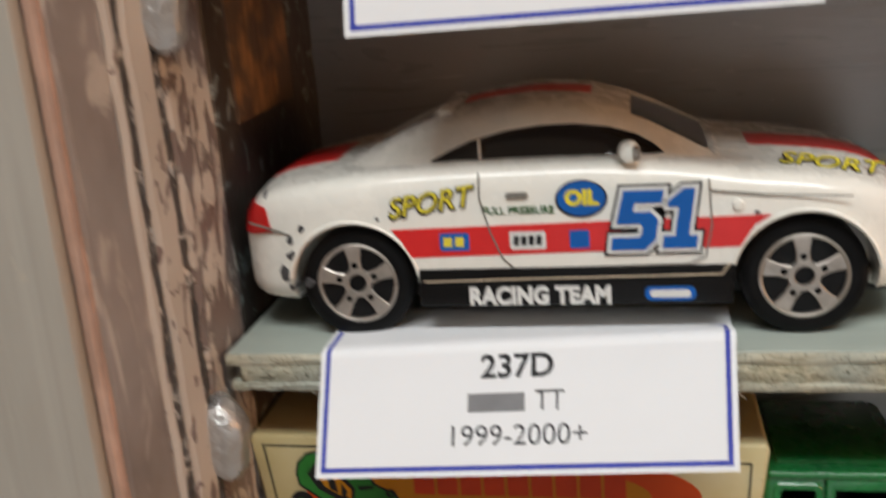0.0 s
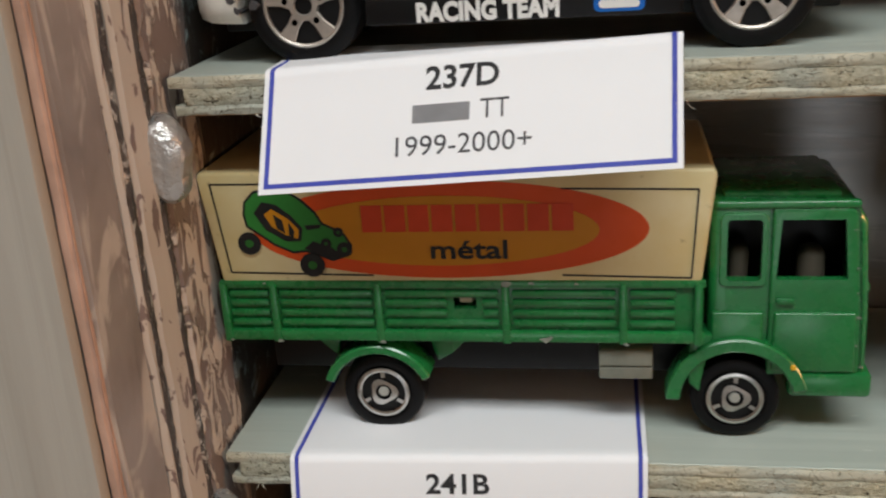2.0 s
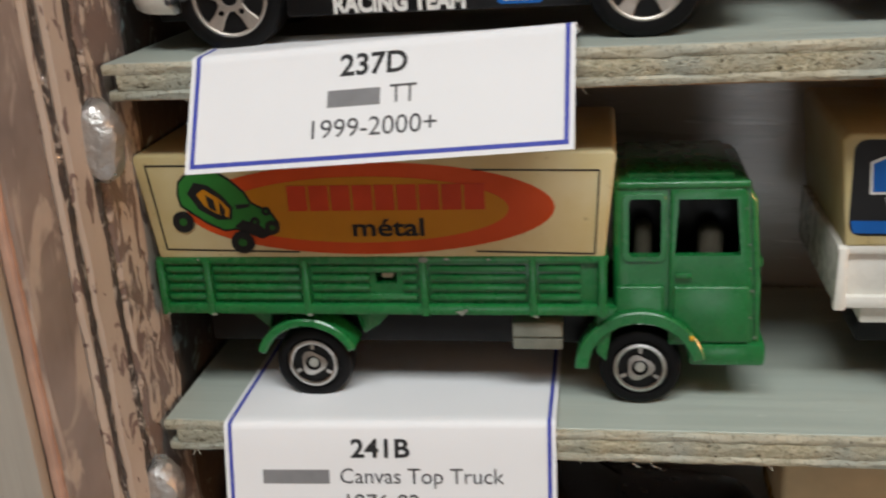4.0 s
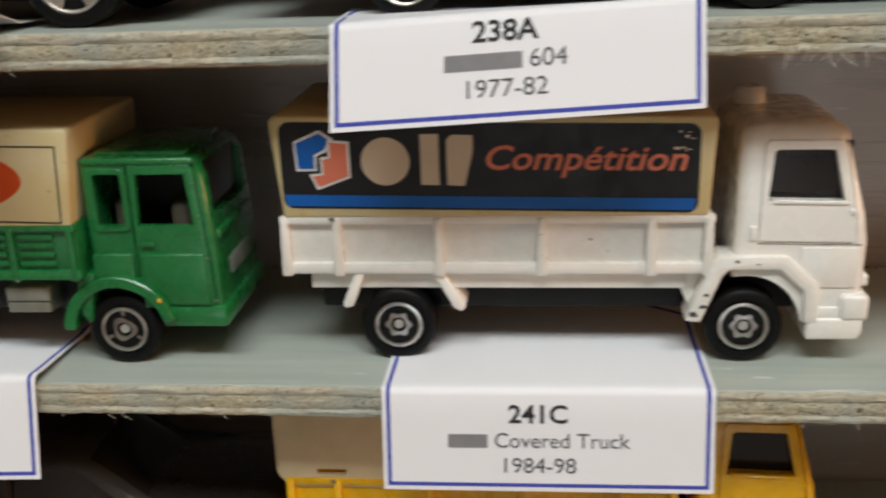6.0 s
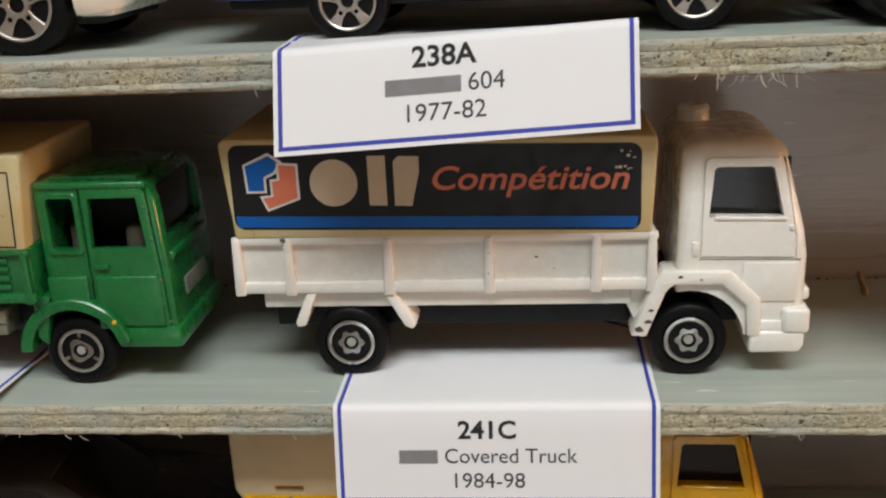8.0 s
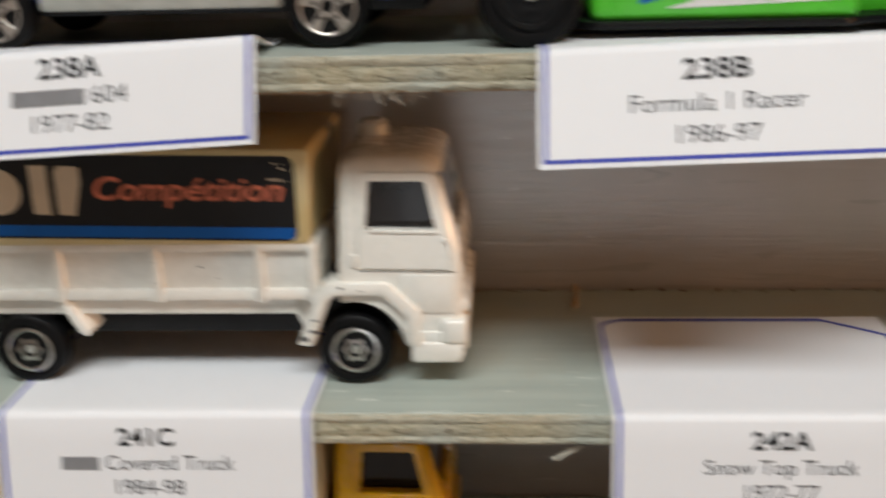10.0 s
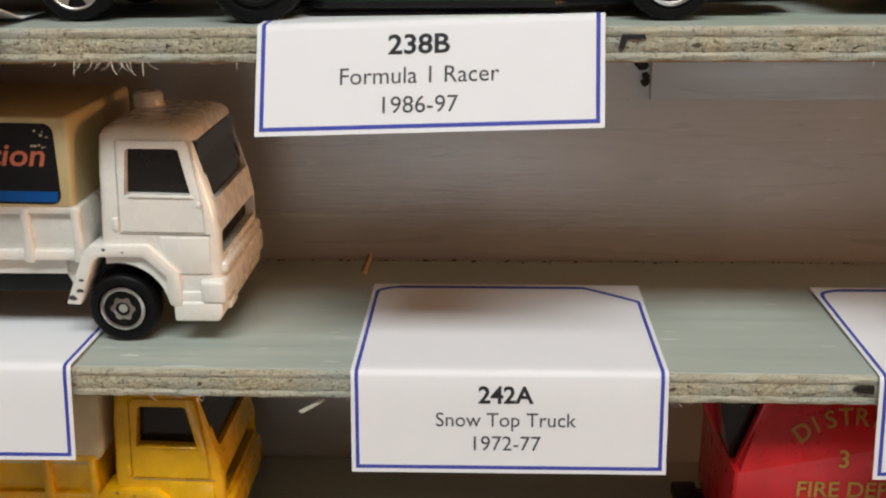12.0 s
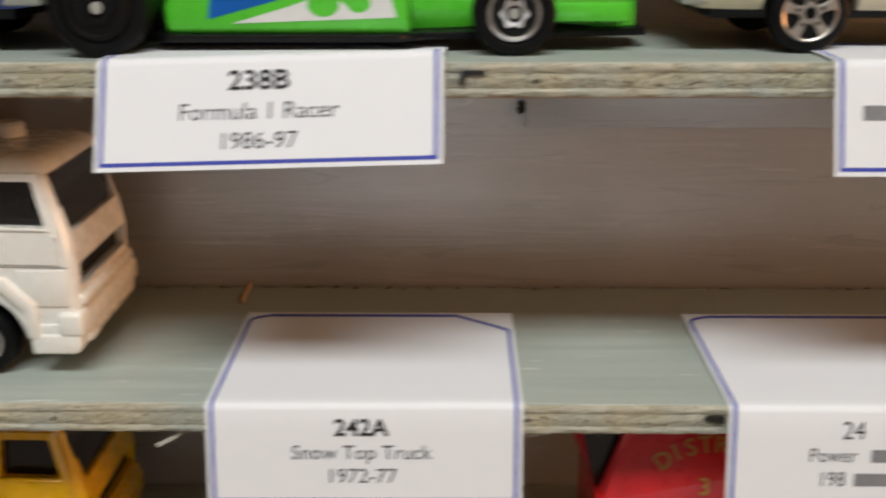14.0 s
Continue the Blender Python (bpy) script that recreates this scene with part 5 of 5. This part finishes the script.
    part("fog_lamp", box(144.2, 145.1, 11.0, 15.0, 4.4, 5.8, 0.3), paint, t)
    part("chassis", box(74.0, 138.0, 13.0, 26.0, 6.0, 12.0, 0.4), BLACK, t)
    chips(t, ((123.3, 7.2, 0.8), (124.6, 8.2, 0.5), (124.9, 9.8, 0.35), (128.6, 14.4, 0.3), (131.2, 14.0, 0.2)), 7.69, BARE)
    chips(t, ((110.2, 17.4, 0.35), (104.1, 18.0, 0.15), (104.0, 15.2, 0.15), (112.5, 15.8, 0.12), (77.2, 20.2, 0.5)), 7.84, SEAM, 7)
    axle_set(t, (85.0, 130.0), 8.6, 32.0, 5.15, 5.0, 3.6, "ring", CHROME)
    return t


# ---- cars seen in part on the rows above and below ----
def saloon(name, x, y, z, paint, label, wheels, style, rim, length=72.0, sill=None, frames=None):
    """A plain four-door die-cast saloon; x is its rear end."""
    t = plan_thing(name, x + length / 2, y + 14.0, z, label, "toy car", "toy vehicles", (x, y))
    mid, f = 14.0, length / 72.0
    keys = [(0.0 * f, 12.0, 13.0, 13.4, 6.2), (1.5 * f, 13.4, 14.6, 15.0, 5.6), (14 * f, 13.9, 15.4, 15.8, 5.4), (36 * f, 14.0, 15.6, 16.0, 5.2), (52 * f, 13.9, 15.0, 15.6, 5.4), (68 * f, 13.5, 13.6, 14.2, 5.6), (71 * f, 12.6, 12.0, 12.6, 5.8), (72 * f, 11.6, 10.6, 11.0, 6.4)]
    cuts = [cylinder_y(w, 5.4, 6.0, a, b) for w in wheels for a, b in ((-3, 7), (21, 31))]
    part("body", carved(loft(spline(keys, 2.0), body_ring(mid)), *cuts), paint, t)
    house = [(12 * f, 10.5, 8.5, 15.2), (20 * f, 12.4, 10.0, 21.6), (26 * f, 12.6, 10.4, 23.2), (36 * f, 12.6, 10.4, 23.4), (42 * f, 12.5, 10.2, 22.4), (52 * f, 11.6, 9.4, 15.0)]
    part("glazing", loft(spline(house, 1.6), cabin_ring(mid, 15.6)), GLASS, t, "dark glazing")
    roof = carved(loft(spline([(a, b + 0.3, c + 0.3, d + 0.3) for a, b, c, d in house], 1.6), cabin_ring(mid, 15.6)),
                  prism([(17 * f, 16.0), (48 * f, 16.0), (42 * f, 20.8), (36 * f, 21.6), (26 * f, 21.6), (21 * f, 20.6)], -5, 35, "xz"),
                  prism([(43 * f, 5.5), (53 * f, 5.0), (53 * f, 23.0), (43 * f, 22.5)], 15.4, 30, "xy"), prism([(10 * f, 5.0), (19 * f, 5.5), (19 * f, 22.5), (10 * f, 23.0)], 15.4, 30, "xy"))
    part("roof", roof, frames or paint, t)
    part("pillar", box(30.5 * f, 31.9 * f, 1.2, 2.6, 15.4, 22.0, 0.3), frames or paint, t)
    part("base_plate", box(3 * f, 69 * f, 2.5, 25.5, 4.2, 6.4, 0.4), BLACK, t)
    part("bumper", box(-0.8, 4 * f, 0.8, 27.2, 6.0, 8.2, 0.5), GREYM, t)
    part("bumper", box(68 * f, 73.0 * f, 0.8, 27.2, 6.0, 8.2, 0.5), GREYM, t)
    if sill:
        part("sill", box(wheels[0] + 6.2, wheels[1] - 5.6, -0.2, 2.0, 5.0, 7.0, 0.4), sill, t, "bare grey sill")
    axle_set(t, wheels, 0.1, 27.9, 5.0, 4.9, 3.4, style, rim)
    return t


def race_car():
    t = plan_thing("toy_race_car", 180.0, 19.0, UP, "green die-cast open-wheel race car with black floor", "toy car", "toy vehicles")
    part("floor", prism([(158, 8.5), (161, 6.2), (190, 6.2), (193, 9.0), (222, 14.0), (222, 24.0), (193, 29.0), (190, 31.8), (161, 31.8), (158, 29.5)], 1.6, 2.6, "xy", 0.3), BLACK, t, "black floor plate")
    pod = part("side_pod", prism([(160.5, 2.4), (160.2, 6.0), (162.0, 9.0), (176.0, 10.2), (187.0, 9.4), (191.2, 7.5), (191.4, 2.4)], 7.2, 30.8, "xz", 1.0, 3), LIME, t, "green side pods with blue and white print")
    plate([(166.0, 4.4), (176.5, 7.2), (178.5, 8.6), (166.5, 8.0)], 7.2, D_BLUE, "print", pod, 0.05)
    plate([(169.0, 3.9), (189.6, 4.6), (188.6, 8.2), (184.2, 5.6), (181.0, 7.6), (176.0, 5.9)], 7.15, D_WHITE, "print", pod, 0.05)
    plate(oval(180.5, 6.2, 2.0, 1.5, 20), 7.08, LIME, "print", pod, 0.03)
    plate(oval(184.9, 6.4, 1.5, 1.2, 20), 7.08, LIME, "print", pod, 0.03)
    part("nose", loft(spline([(190, 6.5, 8.0, 9.2, 2.6), (200, 5.2, 7.0, 8.4, 2.8), (210, 4.0, 6.2, 7.2, 3.2), (219, 2.8, 5.2, 5.8, 3.6), (221, 1.6, 4.8, 5.2, 3.9)], 2.0), body_ring(19.0)), LIME, t, "green nose")
    part("cockpit", prism([(168, 9.5), (172, 14.0), (176, 15.0), (180, 11.5), (186, 10.6), (190, 9.0)], 14.5, 23.5, "xz", 1.0, 3), BLACK, t)
    part("engine_cover", prism([(150, 6.0), (152, 9.0), (166, 14.0), (172, 14.5), (172, 4.0), (150, 4.0)], 14.0, 24.0, "xz", 1.0, 3), LIME, t)
    part("front_wing", box(206.5, 219.0, 8.6, 29.4, 3.8, 6.4, 0.6), LIME, t)
    part("rear_wing", joined(box(144.5, 150.5, 9.0, 29.0, 13.4, 14.6, 0.4), box(144.0, 151.0, 8.6, 9.4, 7.0, 15.0, 0.3), box(144.0, 151.0, 28.6, 29.4, 7.0, 15.0, 0.3)), BLACK, t)
    part("gearbox", box(148.0, 160.0, 14.0, 24.0, 2.2, 7.0, 0.5), BLACK, t)
    for xx in (153.2, 204.2):
        part("suspension", turned([(0.5, 2.0), (0.5, 26.0)], xx, 5.0, 5.4, 10), BLACK, t)
    for yy, s in ((3.4, -1), (34.6, 1)):
        wheel(t, 153.2, yy, 6.1, 6.1, 8.0, "ring", BLACK, s)
        wheel(t, 204.2, yy + (1.8 if s < 0 else -1.8), 5.2, 5.2, 6.0, "ring", CHROME, s)
    return t


def fire_engine():
    t = plan_thing("toy_fire_engine", 250.0, 18.0, LOW, "red die-cast fire truck with gold lettering, in shade", "toy truck", "toy vehicles")
    shell = carved(prism([(6.0, 6.0), (29.0, 6.0), (29.0, 20.5), (26.0, 34.0), (9.5, 34.0), (6.2, 20.8)], 217.6, 285.0, "yz", 0.6, 3), prism([(210.0, 21.2), (218.4, 21.2), (223.6, 36.0), (210.0, 36.0)], 0, 40, "xz"))
    body = part("body", shell, RED, t, "glossy red body")
    part("rear_glass", prism([(214.8, 33.8), (223.0, 33.8), (218.3, 21.3), (217.7, 21.3)], 10.0, 18.5, "xz"), GLASS, t, "dark raked rear glass")
    part("rear_pillar", prism([(211.4, 34.0), (214.6, 34.0), (218.4, 20.8), (217.2, 20.8)], 18.0, 27.5, "xz", 0.3), RED, t, "raked red pillar")
    part("rear_pillar", prism([(222.2, 34.0), (223.8, 34.0), (218.9, 21.0), (217.9, 21.0)], 8.0, 9.4, "xz", 0.2), RED, t, "raked red pillar")
    arc = "DISTRICT"
    for k, ch in enumerate(arc):
        a = radians(128 - k * 76 / 7)
        cx, cz = 234.2 + 11.6 * math.cos(a), 18.6 + 10.6 * math.sin(a)
        bm = lettering(ch, 3.6, 0.04, 0.0, 0.03, 0.95)
        bmesh.ops.rotate(bm, cent=(0, 0, 0), matrix=Matrix.Rotation(radians(90) - a, 3, "Y"), verts=bm.verts)
        bmesh.ops.rotate(bm, cent=(0, 0, 0), matrix=Matrix.Rotation(radians(-14.0), 3, "X"), verts=bm.verts)
        part("lettering", moved(bm, cx, 6.02 + (cz - 20.8) * 0.25, cz), D_GOLD, body)
    bm = lettering("3", 3.6, 0.05, 0.0, 0.03)
    bmesh.ops.rotate(bm, cent=(0, 0, 0), matrix=Matrix.Rotation(radians(-14.0), 3, "X"), verts=bm.verts)
    part("lettering", moved(bm, 233.0, 6.55, 23.2), D_GOLD, body)
    printed("FIRE DEPT", 234.0, 5.95, 18.6, 3.6, D_GOLD, body, "lettering", 0.05, 0.0, 0.95)
    part("step", box(213.0, 217.0, 7.0, 28.0, 4.2, 6.4, 0.4), BLACK, t)
    part("chassis", box(216.0, 284.0, 9.0, 26.0, 3.8, 6.4, 0.4), BLACK, t)
    axle_set(t, (230.0, 272.0), 6.2, 28.8, 5.0, 5.0, 3.6, "ring", CHROME)
    return t


racing_coupe()
green_truck()
cargo_truck("toy_truck", 0.0, 0.0, 0.0, WHITE, "white die-cast covered truck with black sponsor sticker", "signed")
cargo_truck("toy_truck", -2.8, 1.0, LOW, YELLOW, "yellow die-cast truck with a cream container", "container")
saloon("toy_saloon", 70.0, 6.5, UP, BLUE, "blue die-cast saloon car with grey five-spoke wheels", (18.2, 59.2), "spokes", CHAMPAGNE, 74.0, GREYM)
saloon("toy_saloon", 226.0, 7.5, UP, CREAM, "cream die-cast saloon car beside the race car", (15.2, 57.0), "spokes", CHAMPAGNE, 72.0)
saloon("toy_saloon", -6.0, 6.0, LOW, BROWN, "dark brown die-cast saloon car in deep shade", (14.0, 56.0), "ring", CHROME, 72.0, None, plastic("dull_frame", (0.03, 0.026, 0.022), 0.5))
race_car()
fire_engine()

# ---- small scraps ----
stick = turned([(0.35, 0.0), (0.62, 0.7), (0.5, 2.2), (0.45, 3.6), (0.55, 5.0), (0.3, 6.0)], 161.0, 36.0, 0.75, 9)
for v in stick.verts:
    v.co.z += (v.co.y - 36.0) * 0.2 + 0.15 * math.sin(v.co.y * 1.7)
    v.co.x += (v.co.y - 36.0) * 0.10
fixed("wood_splinter", stick, plastic("dry_wood", (0.34, 0.25, 0.16), 0.7, 0.4, 300), "small brown splinter leaning at the shelf's back", "splinter", "")
fixed("paper_sliver", prism([(156.0, -6.6), (156.4, -7.0), (159.8, -5.0), (159.6, -4.6)], 0.9, 1.02, "xz"), FIBRE, "thin white paper sliver under the shelf edge", "paper scrap", "")
fixed("edge_flaw", joined(prism([(197.4, 42.9), (198.0, 42.9), (198.4, 44.0), (200.6, 44.1), (200.4, 44.6), (197.7, 44.6)], -0.32, -0.1, "xz")), INK, "black gouge in the upper shelf's edge", "gouge", "")
fixed("edge_flaw", prism([(230.2, -1.8), (230.8, -1.35), (233.0, -1.3), (233.0, -2.4), (231.0, -2.2)], -0.34, 0.2, "xz"), PIT, "dark notch where the shelf's core has broken out", "gouge", "")

# ---- the room behind the camera ----
ROOM_WALL = plastic("room_wall_paint", (0.74, 0.72, 0.69), 0.8, 0.08, 6)
CEIL = plastic("ceiling_paint", (0.78, 0.77, 0.74), 0.8, 0.06, 8)
CARPET = plastic("room_floor", (0.50, 0.47, 0.43), 0.7, 0.2, 20)
def metres(x0, x1, y0, y1, z0, z1):
    return box(x0 * 1000, x1 * 1000, y0 * 1000, y1 * 1000, (z0 - Z0) * 1000, (z1 - Z0) * 1000)
fixed("floor", metres(-2.2, 2.6, -3.2, 0.4, -0.1, 0.0), CARPET, "plain pale room floor", "floor")
fixed("ceiling", metres(-2.2, 2.6, -3.2, 0.4, 2.5, 2.6), CEIL, "plain white ceiling", "ceiling")
fixed("wall_north", metres(-2.2, 2.6, 0.3, 0.4, 0.0, 2.5), ROOM_WALL, "plain beige wall behind the cabinet", "wall")
fixed("wall_south", metres(-2.2, 2.6, -3.3, -3.2, 0.0, 2.5), ROOM_WALL, "plain beige wall across the room", "wall")
fixed("wall_west", metres(-2.3, -2.2, -3.2, 0.4, 0.0, 2.5), ROOM_WALL, "plain beige side wall", "wall")
fixed("wall_east", metres(2.6, 2.7, -3.2, 0.4, 0.0, 2.5), ROOM_WALL, "plain beige side wall", "wall")
